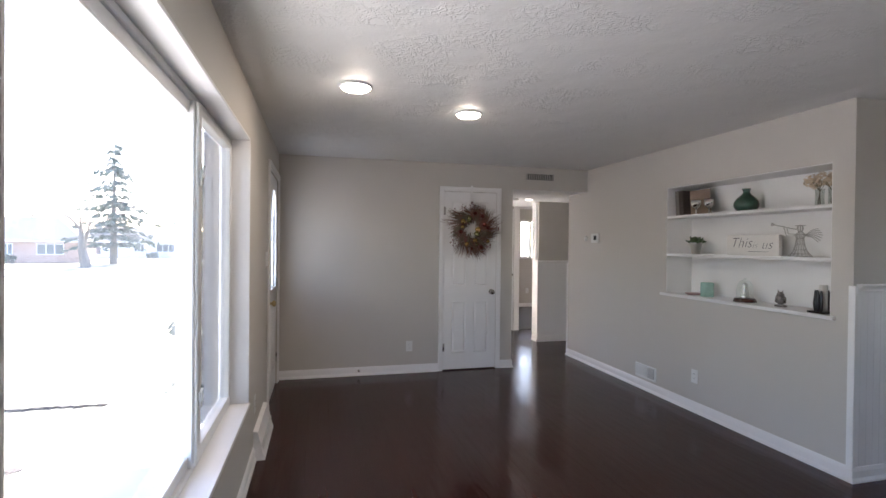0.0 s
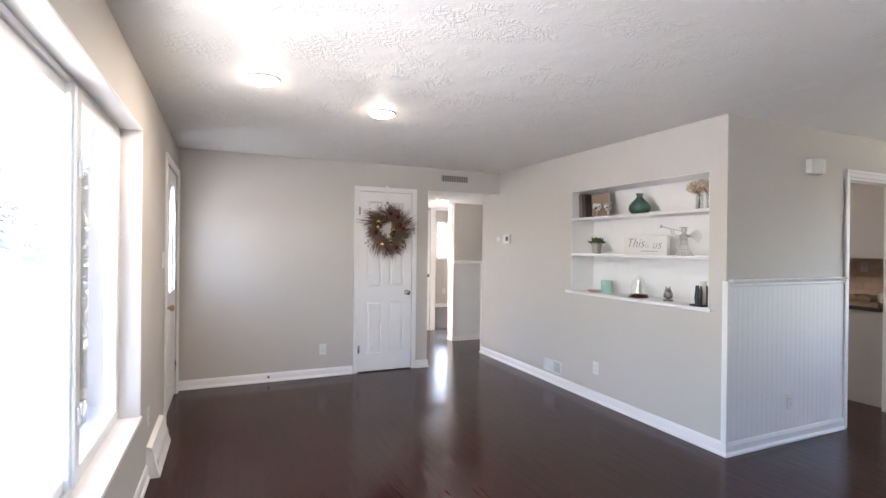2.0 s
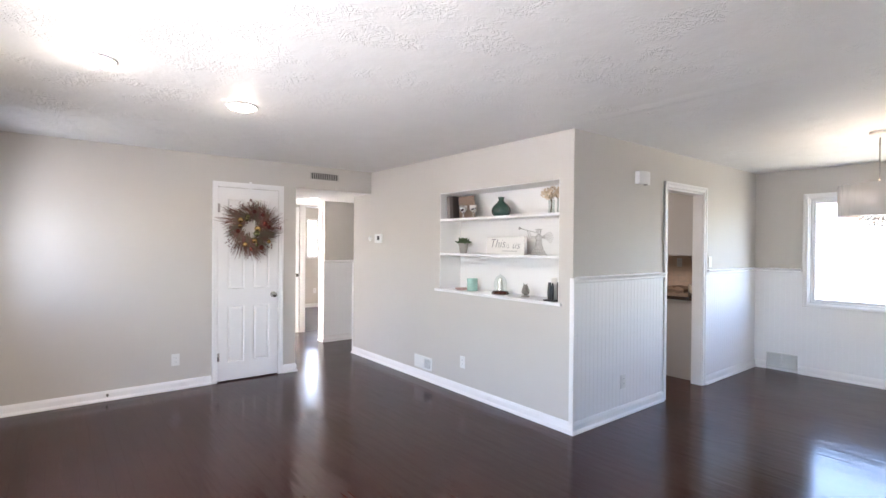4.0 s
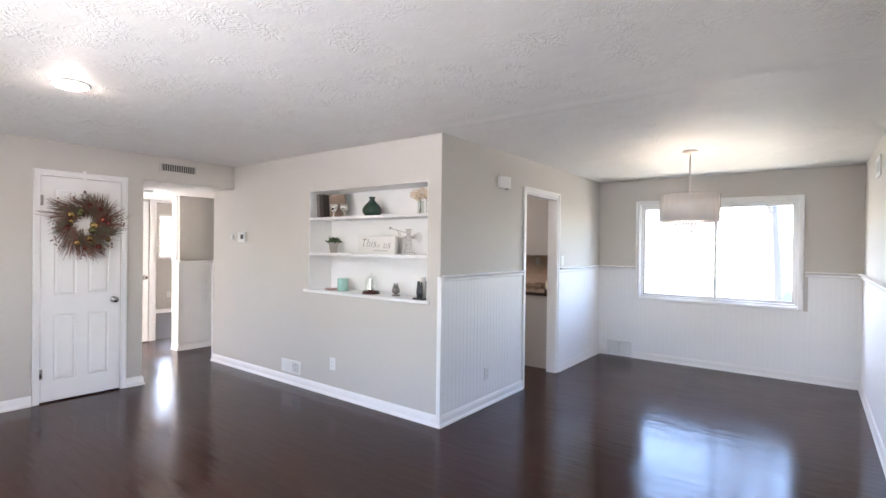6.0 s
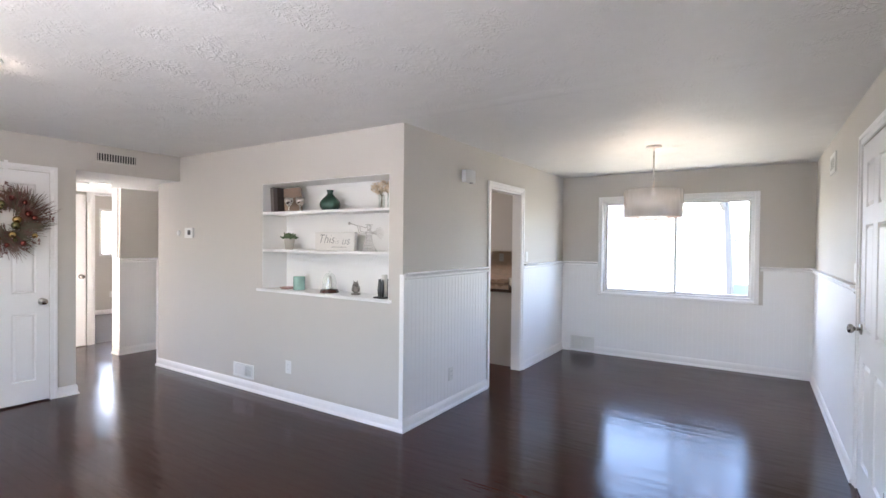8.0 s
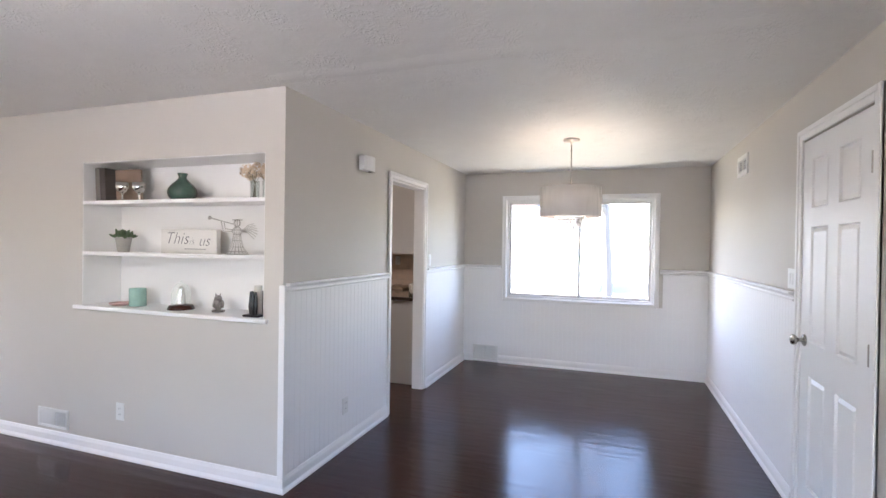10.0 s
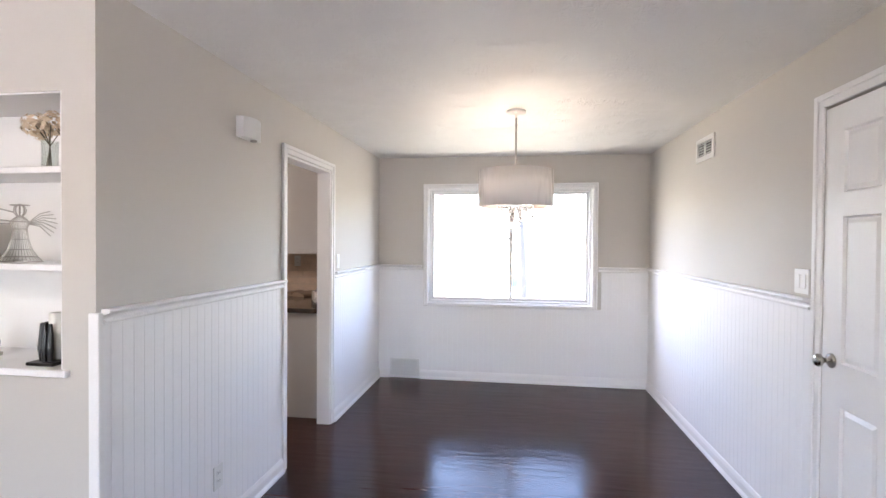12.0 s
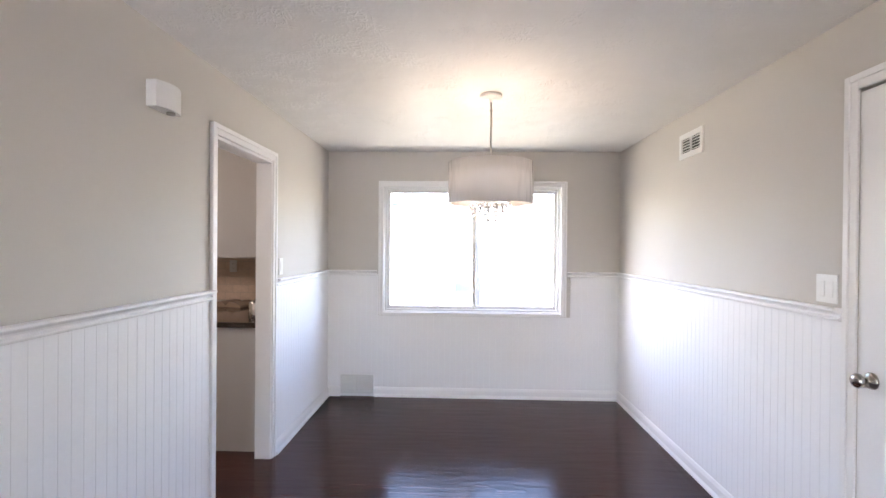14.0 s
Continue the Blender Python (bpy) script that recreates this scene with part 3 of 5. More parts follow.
for z in (0.76, 1.70):
    boxes("latch", in_window([(wx + 0.02, wx + 0.03, -0.04, -0.005, z - 0.035, z + 0.035), (wx + 0.026, wx + 0.038, -0.03, -0.015, z - 0.005, z + 0.05)], win), VINYL, win, bevel=0.004)
hide_shadow(boxes("pane", in_window([(wx - 0.036, wx - 0.03, wy0 + 0.06, -0.05, wz0 + 0.06, wz1 - 0.06)], win), HAZED, win))
hide_shadow(boxes("pane", in_window([(wx - 0.026, wx - 0.02, 0.05, wy1 - 0.06, wz0 + 0.06, wz1 - 0.06)], win), GLASS, win))
boxes("insect_screen", in_window([(wx - 0.056, wx - 0.054, 0.05, wy1 - 0.06, wz0 + 0.06, wz1 - 0.06)], win), SCREEN, win)

win = group("window_2", (EAST, (DW_Y0 + DW_Y1) / 2, DW_Z0))
structure(win, "white two-pane sliding dining room window, brightly lit", "window")
bm = bmesh.new()
for r in in_window([(EAST - 0.02, EAST, DW_Y0 - 0.05, DW_Y0, DW_Z0 - 0.03, DW_Z1 + 0.052), (EAST - 0.02, EAST, DW_Y1, DW_Y1 + 0.05, DW_Z0 - 0.03, DW_Z1 + 0.052),
                    (EAST - 0.02, EAST, DW_Y0, DW_Y1, DW_Z1, DW_Z1 + 0.052), (EAST - 0.022, EAST, DW_Y0, DW_Y1, DW_Z0 - 0.035, DW_Z0),
                    (EAST - 0.028, EAST - 0.02, DW_Y0 - 0.05, DW_Y0 - 0.03, DW_Z0 - 0.03, DW_Z1 + 0.052), (EAST - 0.028, EAST - 0.02, DW_Y1 + 0.03, DW_Y1 + 0.05, DW_Z0 - 0.03, DW_Z1 + 0.052),
                    (EAST - 0.028, EAST - 0.02, DW_Y0 - 0.03, DW_Y1 + 0.03, DW_Z1 + 0.032, DW_Z1 + 0.052)], win):
    add_box(bm, *r)
bevel_all(bm, 0.003)
finish("casing", bm, TRIM, win)
boxes("frame", in_window(frame_boxes(0, DW_Y0, DW_Y1, DW_Z0, DW_Z1, 0.028, EAST + 0.03, EAST + 0.1), win), VINYL, win, bevel=0.004)
boxes("liner", in_window(frame_boxes(0, DW_Y0, DW_Y1, DW_Z0, DW_Z1, 0.008, EAST + 0.001, EAST + 0.03), win), VINYL, win, bevel=0.002)
boxes("sash", in_window(frame_boxes(0, -1.425, DW_Y1 - 0.028, DW_Z0 + 0.028, DW_Z1 - 0.028, 0.03, EAST + 0.045, EAST + 0.068), win), VINYL, win, bevel=0.004)
boxes("sash", in_window(frame_boxes(0, DW_Y0 + 0.028, -1.398, DW_Z0 + 0.028, DW_Z1 - 0.028, 0.03, EAST + 0.07, EAST + 0.093), win), VINYL, win, bevel=0.004)
boxes("latch", in_window([(EAST + 0.03, EAST + 0.045, -1.425, -1.40, 1.18, 1.24)], win), VINYL, win, bevel=0.003)
hide_shadow(boxes("pane", in_window([(EAST + 0.054, EAST + 0.058, -1.395, DW_Y1 - 0.058, DW_Z0 + 0.058, DW_Z1 - 0.058)], win), GLASS, win))
hide_shadow(boxes("pane", in_window([(EAST + 0.08, EAST + 0.084, DW_Y0 + 0.058, -1.428, DW_Z0 + 0.058, DW_Z1 - 0.058)], win), GLASS, win))

win = group("window_3", ((BW_X0 + BW_X1) / 2, BED_Y1, BW_Z0))
structure(win, "white-framed bedroom window, brightly lit", "window")
p = win.location
fb = []
for x0, x1, z0, z1 in ((BW_X0, BW_X0 + 0.05, BW_Z0, BW_Z1), (BW_X1 - 0.05, BW_X1, BW_Z0, BW_Z1), (BW_X0 + 0.05, BW_X1 - 0.05, BW_Z0, BW_Z0 + 0.05),
                       (BW_X0 + 0.05, BW_X1 - 0.05, BW_Z1 - 0.05, BW_Z1), (1.60, 1.65, BW_Z0 + 0.05, BW_Z1 - 0.05)):
    fb.append((x0 - p.x, x1 - p.x, 0.02, 0.09, z0 - p.z, z1 - p.z))
boxes("frame", fb, VINYL, win, bevel=0.004)
hide_shadow(boxes("pane", [(BW_X0 + 0.05 - p.x, BW_X1 - 0.05 - p.x, 0.05, 0.054, 0.05, BW_Z1 - BW_Z0 - 0.05)], GLASS, win))


# ---- doors ----
def panel_face(bm, w, h, t, panels, mi=0):
    """A moulded door slab: x from 0 to w, front at y = 0, raised panels on the front."""
    xs = sorted({0, w, *[v for q in panels for v in q[:2]]})
    zs = sorted({0, h, *[v for q in panels for v in q[2:]]})
    grid = {(i, j): bm.verts.new((x, 0, z)) for i, x in enumerate(xs) for j, z in enumerate(zs)}
    cells = {}
    for i in range(len(xs) - 1):
        for j in range(len(zs) - 1):
            cells[i, j] = bm.faces.new((grid[i, j], grid[i + 1, j], grid[i + 1, j + 1], grid[i, j + 1]))
    back = [bm.verts.new(c) for c in ((0, t, 0), (w, t, 0), (w, t, h), (0, t, h))]
    bm.faces.new(list(reversed(back)))
    n, k = len(xs) - 1, len(zs) - 1
    bm.faces.new([grid[i, 0] for i in range(n, -1, -1)] + [back[0], back[1]])
    bm.faces.new([grid[i, k] for i in range(n + 1)] + [back[2], back[3]])
    bm.faces.new([grid[0, j] for j in range(k + 1)] + [back[3], back[0]])
    bm.faces.new([grid[n, j] for j in range(k, -1, -1)] + [back[1], back[2]])
    bm.normal_update()
    for x0, x1, z0, z1 in panels:
        f = cells[xs.index(x0), zs.index(z0)]
        s = 1 if f.normal.y < 0 else -1
        for wide, deep in ((0.010, -0.012), (0.006, 0.0), (0.024, 0.009)):
            bmesh.ops.inset_region(bm, faces=[f], thickness=wide, depth=deep * s)


def six_panels(w, h):
    st, mid = w * 0.155, w * 0.15
    pw = (w - 2 * st - mid) / 2
    out = []
    for z0, z1 in ((0.185, 0.775), (0.955, 1.565), (1.665, h - 0.11)):
        for x0 in (st, st + pw + mid):
            out.append((x0, x0 + pw, z0, z1))
    return out


def knob_profile(s=1.0):
    return [(0, 0), (0.031 * s, 0), (0.031 * s, 0.006), (0.024 * s, 0.011), (0.011 * s, 0.014), (0.010 * s, 0.03), (0.017 * s, 0.036),
            (0.026 * s, 0.045), (0.0275 * s, 0.055), (0.022 * s, 0.064), (0.010 * s, 0.068), (0, 0.0685)]


def hinge(parent, x, z):
    bm = bmesh.new()
    add_tube(bm, [(x, -0.006, z - 0.045), (x, -0.006, z + 0.045)], 0.007, 8)
    add_box(bm, x - 0.004, x + 0.018, -0.003, 0.0, z - 0.044, z + 0.044)
    finish("hinge", bm, CHROME, parent)


def panel_door(name, label, place, turn, w, h, knob_x, hinge_x, hinges, knob_z=0.93):
    d = group(name, place, turn)
    structure(d, label, "door")
    bm = bmesh.new()
    panel_face(bm, w, h, 0.035, six_panels(w, h))
    finish("slab", bm, TRIM, d)
    lathe("knob", knob_profile(), CHROME, d, m=pose(knob_x, 0, knob_z, 90, 0, 0))
    boxes("latch_plate", [((0.0 if knob_x < w / 2 else w - 0.001), (0.001 if knob_x < w / 2 else w), 0.005, 0.03, knob_z - 0.03, knob_z + 0.03)], CHROME, d)
    for z in hinges:
        hinge(d, hinge_x, z)
    return d


panel_door("door_1", "closed white six-panel closet door with nickel knob", (CD_X0 + 0.004, NORTH - 0.002, 0.014), 0, CD_X1 - CD_X0 - 0.008, 2.018, 0.57, 0.0, (0.25, 1.80), 0.876)
panel_door("door_2", "closed white six-panel door with nickel knob", (RD_X1 - 0.004, SOUTH + 0.002, 0.012), 180, RD_X1 - RD_X0 - 0.008, 2.032, 0.065, RD_X1 - RD_X0 - 0.008, (0.25, 1.02, 1.80), 0.955)

# stand-in for the open bedroom door, set flat against the hall wall
panel_door("door_4", "white six-panel slab standing in for the open bedroom door", (-0.76, BED_Y0 - 0.036, 0.012), 0, 0.745, 2.032, 0.69, 0.0, (0.25, 1.80))

# front door: arched glass above two lower panels
fd = group("door_3", (WEST - 0.012, FD_Y0 + 0.004, 0.012), 90)
structure(fd, "closed white front door with arched window", "door")
w, h = FD_Y1 - FD_Y0 - 0.008, 2.045


def arch_points(cx, half, z0, z1, n=14):
    rise = half * 0.95
    pts = [(cx - half, z0), (cx + half, z0)]
    for i in range(n + 1):
        a = math.pi * i / n
        pts.append((cx + half * math.cos(a), z1 - rise + rise * math.sin(a)))
    return pts


AX, AH, AZ0, AZ1 = w / 2, 0.235, 1.0, 1.91
bm = bmesh.new()
panel_face(bm, w, 0.93, 0.045, [(0.14, 0.41, 0.2, 0.82), (w - 0.41, w - 0.14, 0.2, 0.82)])
outer = [bm.verts.new((x, 0, z)) for x, z in ((0, 0.932), (w, 0.932), (w, h), (0, h))]
hole = [bm.verts.new((x, 0, z)) for x, z in arch_points(AX, AH, AZ0, AZ1)]
edges = [bm.edges.new((outer[i], outer[(i + 1) % 4])) for i in range(4)] + [bm.edges.new((hole[i], hole[(i + 1) % len(hole)])) for i in range(len(hole))]
res = bmesh.ops.triangle_fill(bm, use_beauty=True, edges=edges)
for f in [g for g in res["geom"] if isinstance(g, bmesh.types.BMFace)]:
    c = f.calc_center_median()
    if abs(c.x - AX) < AH * 0.6 and AZ0 + 0.02 < c.z < AZ1 - 0.12 and all(v in hole for v in f.verts):
        bm.faces.remove(f)
ext = bmesh.ops.extrude_face_region(bm, geom=[f for f in bm.faces if all(abs(v.co.y) < 1e-6 for v in f.verts) and f.calc_center_median().z > 0.931])
bmesh.ops.translate(bm, vec=(0, 0.045, 0), verts=[g for g in ext["geom"] if isinstance(g, bmesh.types.BMVert)])
finish("slab", bm, TRIM, fd)
bm = bmesh.new()
ap = arch_points(AX, AH, AZ0, AZ1)
bp = arch_points(AX, AH + 0.03, AZ0 - 0.03, AZ1 + 0.03)
n = len(ap)
rings = [[bm.verts.new((x, y, z)) for x, z in pp] for pp, y in ((bp, -0.001), (bp, -0.008), (ap, -0.014), (ap, 0.01))]
for ra, rb in zip(rings, rings[1:]):
    for i in range(n):
        bm.faces.new((ra[i], ra[(i + 1) % n], rb[(i + 1) % n], rb[i]))
finish("glass_surround", bm, TRIM, fd)
bm = bmesh.new()
for y in (0.018, 0.024):
    bm.faces.new([bm.verts.new((x, y, z)) for x, z in arch_points(AX, AH - 0.001, AZ0, AZ1)])
FROST = pane_glass("frosted_door_glass", haze=0.3)
hide_shadow(finish("pane", bm, FROST, fd))
lathe("knob", knob_profile(0.95), BRASS, fd, m=pose(0.075, 0, 0.90, 90, 0, 0))
lathe("deadbolt", [(0, 0), (0.03, 0), (0.03, 0.008), (0.022, 0.016), (0, 0.017)], BRASS, fd, m=pose(0.075, 0, 1.05, 90, 0, 0))
for z in (0.26, 1.02, 1.78):
    hinge(fd, w, z)
boxes("lite_bar", [(AX - 0.006, AX + 0.006, 0.012, 0.03, AZ0, AZ1 - 0.01), (AX - AH, AX + AH, 0.012, 0.03, 1.42, 1.432)], TRIM, fd)


# ---- fixtures ----
def thing(ob, label, category, **k):
    return tagged(ob, label, category, **k)


def disc_light(place, lens=LENS):
    d = group("ceiling_light", place)
    lathe("trim_ring", [(0.098, 0.0), (0.1, -0.004), (0.096, -0.009), (0.086, -0.011), (0.082, -0.008), (0.082, 0.0)], TRIM, d, seg=40)
    lathe("lens", [(0.083, -0.006), (0.083, -0.012), (0.072, -0.02), (0.045, -0.026), (0, -0.029)], lens, d, seg=40)
    return thing(d, "round white flush ceiling light, switched on", "ceiling light", group="living room ceiling lights")


disc_light((-2.969, 0.645, HIGH))
disc_light((-2.155, 1.035, HIGH))
# fixture reads as off; a weak added glow keeps its lens pale
hall_light = disc_light((-0.31, 4.10, SOFFIT - 0.004), HALL_LENS)
hall_light.scale = (0.6, 0.6, 1)
tagged(hall_light, "round white flush ceiling light in the hall, faintly glowing")


def plate(name, label, place, turn, kind, group_name=""):
    """A wall plate in local x and z, its back at y = 0, its front towards -y."""
    d = group(name, place, turn)
    wide = 0.116 if kind == "double_switch" else 0.072
    boxes("cover", [(-wide / 2, wide / 2, -0.006, 0, -0.058, 0.058)], PLASTIC, d, bevel=0.002, seg=2)
    if kind == "outlet":
        for z in (-0.02, 0.02):
            boxes("socket", [(-0.017, 0.017, -0.008, -0.006, z - 0.014, z + 0.014)], PLASTIC, d, bevel=0.001)
            # slots are raised near-black bars, coloured for the shade inside the holes
            boxes("slot", [(-0.008, -0.006, -0.0085, -0.008, z - 0.004, z + 0.006), (0.006, 0.008, -0.0085, -0.008, z - 0.004, z + 0.006)], DARK, d)
    else:
        for x in ((-0.023, 0.023) if kind == "double_switch" else (0,)):
            boxes("rocker", [(x - 0.016, x + 0.016, -0.009, -0.006, -0.033, 0.033)], PLASTIC, d, bevel=0.0015)
    return thing(d, label, "switch" if "switch" in kind else "outlet", group=group_name)


plate("wall_outlet", "white wall outlet on the greige closet wall", (-2.19, NORTH, 0.297), 0, "outlet", "wall outlets")
plate("wall_outlet", "white wall outlet below the shelf niche", (0, 1.285, 0.31), -90, "outlet", "wall outlets")
plate("wall_outlet", "white wall outlet on the beadboard wainscot", (0.695, -W2, 0.298), 0, "outlet", "wall outlets")
plate("wall_outlet", "white wall outlet beside the picture window", (WEST, 1.16, 0.36), 90, "outlet", "wall outlets")
plate("light_switch", "white double rocker switch beside the front door", (WEST, 1.86, 1.30), 90, "double_switch", "light switches")
plate("light_switch", "white double rocker switch beside the panel door", (1.0, SOUTH, 1.287), 180, "double_switch", "light switches")
plate("light_switch", "white rocker switch beside the kitchen doorway", (2.36, 0, 1.295), 0, "switch", "light switches")
plate("wall_outlet", "white wall outlet on the bedroom wall", (1.55, BED_Y1, 0.38), 0, "outlet", "wall outlets")

# thermostat and its small sensor
d = group("thermostat", (0, 2.87, 1.525), -90)
boxes("body", [(-0.075, 0.075, -0.027, 0, -0.055, 0.055)], PLASTIC, d, bevel=0.005, seg=2)
boxes("display", [(-0.012, 0.045, -0.029, -0.027, -0.022, 0.03)], DARK, d, bevel=0.001)
thing(d, "white wall thermostat with a small dark display", "thermostat")
d = group("wall_sensor", (0, 3.09, 1.525), -90)
lathe("cover", [(0.03, 0), (0.03, 0.01), (0.025, 0.016), (0, 0.018)], PLASTIC, d, m=pose(0, 0, 0, 90, 0, 0))
thing(d, "small round white wall sensor beside the thermostat", "sensor")

# door chime
d = group("door_chime", (0.955, 0, 2.058))
d.scale = (1.0, 0.95, 1.2)
bm = bmesh.new()
prof = [(-0.088 + 0.176 * i / 10, -0.045 - 0.025 * math.sin(math.pi * i / 10)) for i in range(11)]
lo = [bm.verts.new((x, y, -0.045)) for x, y in prof] + [bm.verts.new((0.088, 0, -0.045)), bm.verts.new((-0.088, 0, -0.045))]
hi = [bm.verts.new((v.co.x, v.co.y, 0.045)) for v in lo]
n = len(lo)
for i in range(n):
    bm.faces.new((lo[i], lo[(i + 1) % n], hi[(i + 1) % n], hi[i]))
bm.faces.new(lo)
bm.faces.new(list(reversed(hi)))
bmesh.ops.bevel(bm, geom=[e for e in bm.edges if e.calc_face_angle(0) > 0.8], offset=0.004, segments=2, affect="EDGES")
finish("cover", bm, PLASTIC, d)
lathe("sound_port", [(0.018, 0), (0.018, -0.008), (0, -0.01)], GREYMETAL, d, m=pose(0.02, -0.04, -0.045))
thing(d, "white plastic door chime with a bowed cover", "door chime")


def grille(name, label, place, turn, wide, high, mat, fins=0, upright=True, cols=1, deep=0.012, cat="vent", m=0.018):
    """A louvred wall register."""
    d = group(name, place, turn)
    rows = [(-wide / 2, wide / 2, -deep, 0, 0, m), (-wide / 2, wide / 2, -deep, 0, high - m, high),
            (-wide / 2, -wide / 2 + m, -deep, 0, m, high - m), (wide / 2 - m, wide / 2, -deep, 0, m, high - m)]
    inner = wide - 2 * m
    for c in range(1, cols):
        x = -inner / 2 + inner * c / cols
        rows.append((x - 0.008, x + 0.008, -deep, 0, m, high - m))
    boxes("frame", rows, mat, d, bevel=0.0015)
    # flat near-black plate paints the shade seen behind the fins
    boxes("duct_shade", [(-inner / 2, inner / 2, -0.003, -0.001, m, high - m)], DARK, d)
    for k in range(fins):
        if upright:
            x = -inner / 2 + inner * (k + 0.5) / fins
            boxes("fin", [(x - 0.0022, x + 0.0022, -deep * 0.85, -0.003, m, high - m)], mat, d)
        else:
            z = m + (high - 2 * m) * (k + 0.5) / fins
            boxes("fin", [(-inner / 2, inner / 2, -deep * 0.85, -0.003, z - 0.002, z + 0.002)], mat, d)
    return thing(d, label, cat)


grille("return_grille", "greige louvred return air grille over the hall opening", (-0.632, NORTH, 2.188), 0, 0.385, 0.108, PAINT, fins=15)
register = grille("wall_register", "white wall register near the baseboard, half covered", (0, 1.935, 0.115), -90, 0.31, 0.135, PLASTIC, fins=16, cols=2)
boxes("blank_plate", [(-0.136, 0.03, -0.0112, -0.003, 0.019, 0.116)], PLASTIC, register, bevel=0.001)
grille("wall_register", "white double wall register at the wainscot's foot", (EAST - W2, -0.295, 0.03), -90, 0.32, 0.18, PLASTIC, fins=46, cols=2)
grille("wall_register", "white wall register high on the greige wall", (2.195, SOUTH, 2.052), 180, 0.32, 0.165, PLASTIC, fins=5, upright=False, cols=2, m=0.036)
d = group("baseboard_register", (WEST, 1.42, 0.0), 90)
bm = bmesh.new()
a = [bm.verts.new(c) for c in ((-0.31, 0, 0), (-0.31, -0.075, 0), (-0.31, -0.06, 0.05), (-0.31, -0.03, 0.185), (-0.31, 0, 0.195))]
b = [bm.verts.new((0.31, v.co.y, v.co.z)) for v in a]
for i in range(5):
    bm.faces.new((a[i], a[(i + 1) % 5], b[(i + 1) % 5], b[i]))
bm.faces.new(a)
bm.faces.new(list(reversed(b)))
finish("body", bm, TRIM, d)
for k in range(20):
    x = -0.27 + 0.54 * k / 19
    boxes("fin", [(x - 0.002, x + 0.002, -0.062, -0.052, 0.055, 0.10)], PLASTIC, d)
thing(d, "white painted metal baseboard register", "register")
d = group("smoke_alarm", (-0.52, 4.14, SOFFIT))
lathe("body", [(0.065, 0), (0.065, -0.02), (0.055, -0.032), (0.02, -0.036), (0, -0.036)], PLASTIC, d)
thing(d, "round white smoke alarm on the hall soffit", "smoke alarm")
d = group("baseboard_doorstop", (-2.745, NORTH - 0.017, 0.055))
lathe("plug", [(0.012, 0), (0.012, 0.004), (0.006, 0.008), (0.006, 0.02), (0.009, 0.022), (0.009, 0.028), (0, 0.029)], CHROME, d, m=pose(0, 0, 0, 90, 0, 0))
thing(d, "small metal doorstop on the white baseboard", "doorstop")

# ---- pendant lamp over the dining room ----
SHADE = cloth_shade("sheer_shade")
CRYSTAL = solid_glass("clear_crystal", (1, 1, 1))
CANOPY = surface("pale_nickel", (0.80, 0.78, 0.75), 0.35, metal=0.4, vary=0.05, fine=140, bump=0)
d = group("pendant_lamp", (1.87, -1.45, HIGH))
lathe("canopy", [(0, 0), (0.065, 0), (0.066, -0.014), (0.06, -0.022), (0.012, -0.025), (0.012, -0.045), (0, -0.046)], CANOPY, d, seg=36)
bm = bmesh.new()
add_tube(bm, [(0, 0, -0.04), (0, 0, -0.50)], 0.0055, 10)
add_tube(bm, [(0, 0, -0.09), (0, 0, -0.10)], 0.009, 10)
finish("rod", bm, CHROME, d, smooth=True)
R1, Z1, Z0 = 0.252, -0.407, -0.652
bm = bmesh.new()
seg = 72
wob = [0.0015 * math.sin(i * 1.7) + 0.001 * math.sin(i * 0.61 + 1) for i in range(seg)]
rings = []
for r, z in ((R1 - 0.002, Z1 - 0.002), (R1, Z1), (R1 + 0.001, (Z0 + Z1) / 2), (R1, Z0), (R1 - 0.004, Z0 - 0.001), (R1 - 0.004, (Z0 + Z1) / 2), (R1 - 0.004, Z1 - 0.001)):
    rings.append([bm.verts.new(((r + wob[i]) * math.cos(2 * math.pi * i / seg), (r + wob[i]) * math.sin(2 * math.pi * i / seg), z)) for i in range(seg)])
for a, b in zip(rings, rings[1:] + rings[:1]):
    for i in range(seg):
        bm.faces.new((a[i], a[(i + 1) % seg], b[(i + 1) % seg], b[i]))
finish("shade", bm, SHADE, d, smooth=True)
bm = bmesh.new()
for k in range(3):
    a = 2 * math.pi * k / 3
    add_tube(bm, [(0, 0, Z1 - 0.01), (R1 * math.cos(a), R1 * math.sin(a), Z1 - 0.01)], 0.003, 6)
    add_tube(bm, [(0, 0, -0.50), (0.09 * math.cos(a), 0.09 * math.sin(a), -0.52), (0.09 * math.cos(a), 0.09 * math.sin(a), -0.49)], 0.006, 6)
finish("spider", bm, CHROME, d)
for k in range(3):
    a = 2 * math.pi * k / 3
    lathe("bulb", [(0.008, 0), (0.012, 0.012), (0.017, 0.03), (0.014, 0.048), (0.005, 0.064), (0, 0.068)], BULB, d, seg=16,
          m=pose(0.09 * math.cos(a), 0.09 * math.sin(a), -0.49))
lathe("crystal_plate", [(0, -0.632), (0.12, -0.632), (0.125, -0.637), (0.12, -0.642), (0, -0.642)], CHROME, d, seg=36)
bm = bmesh.new()
rng = random.Random(4)
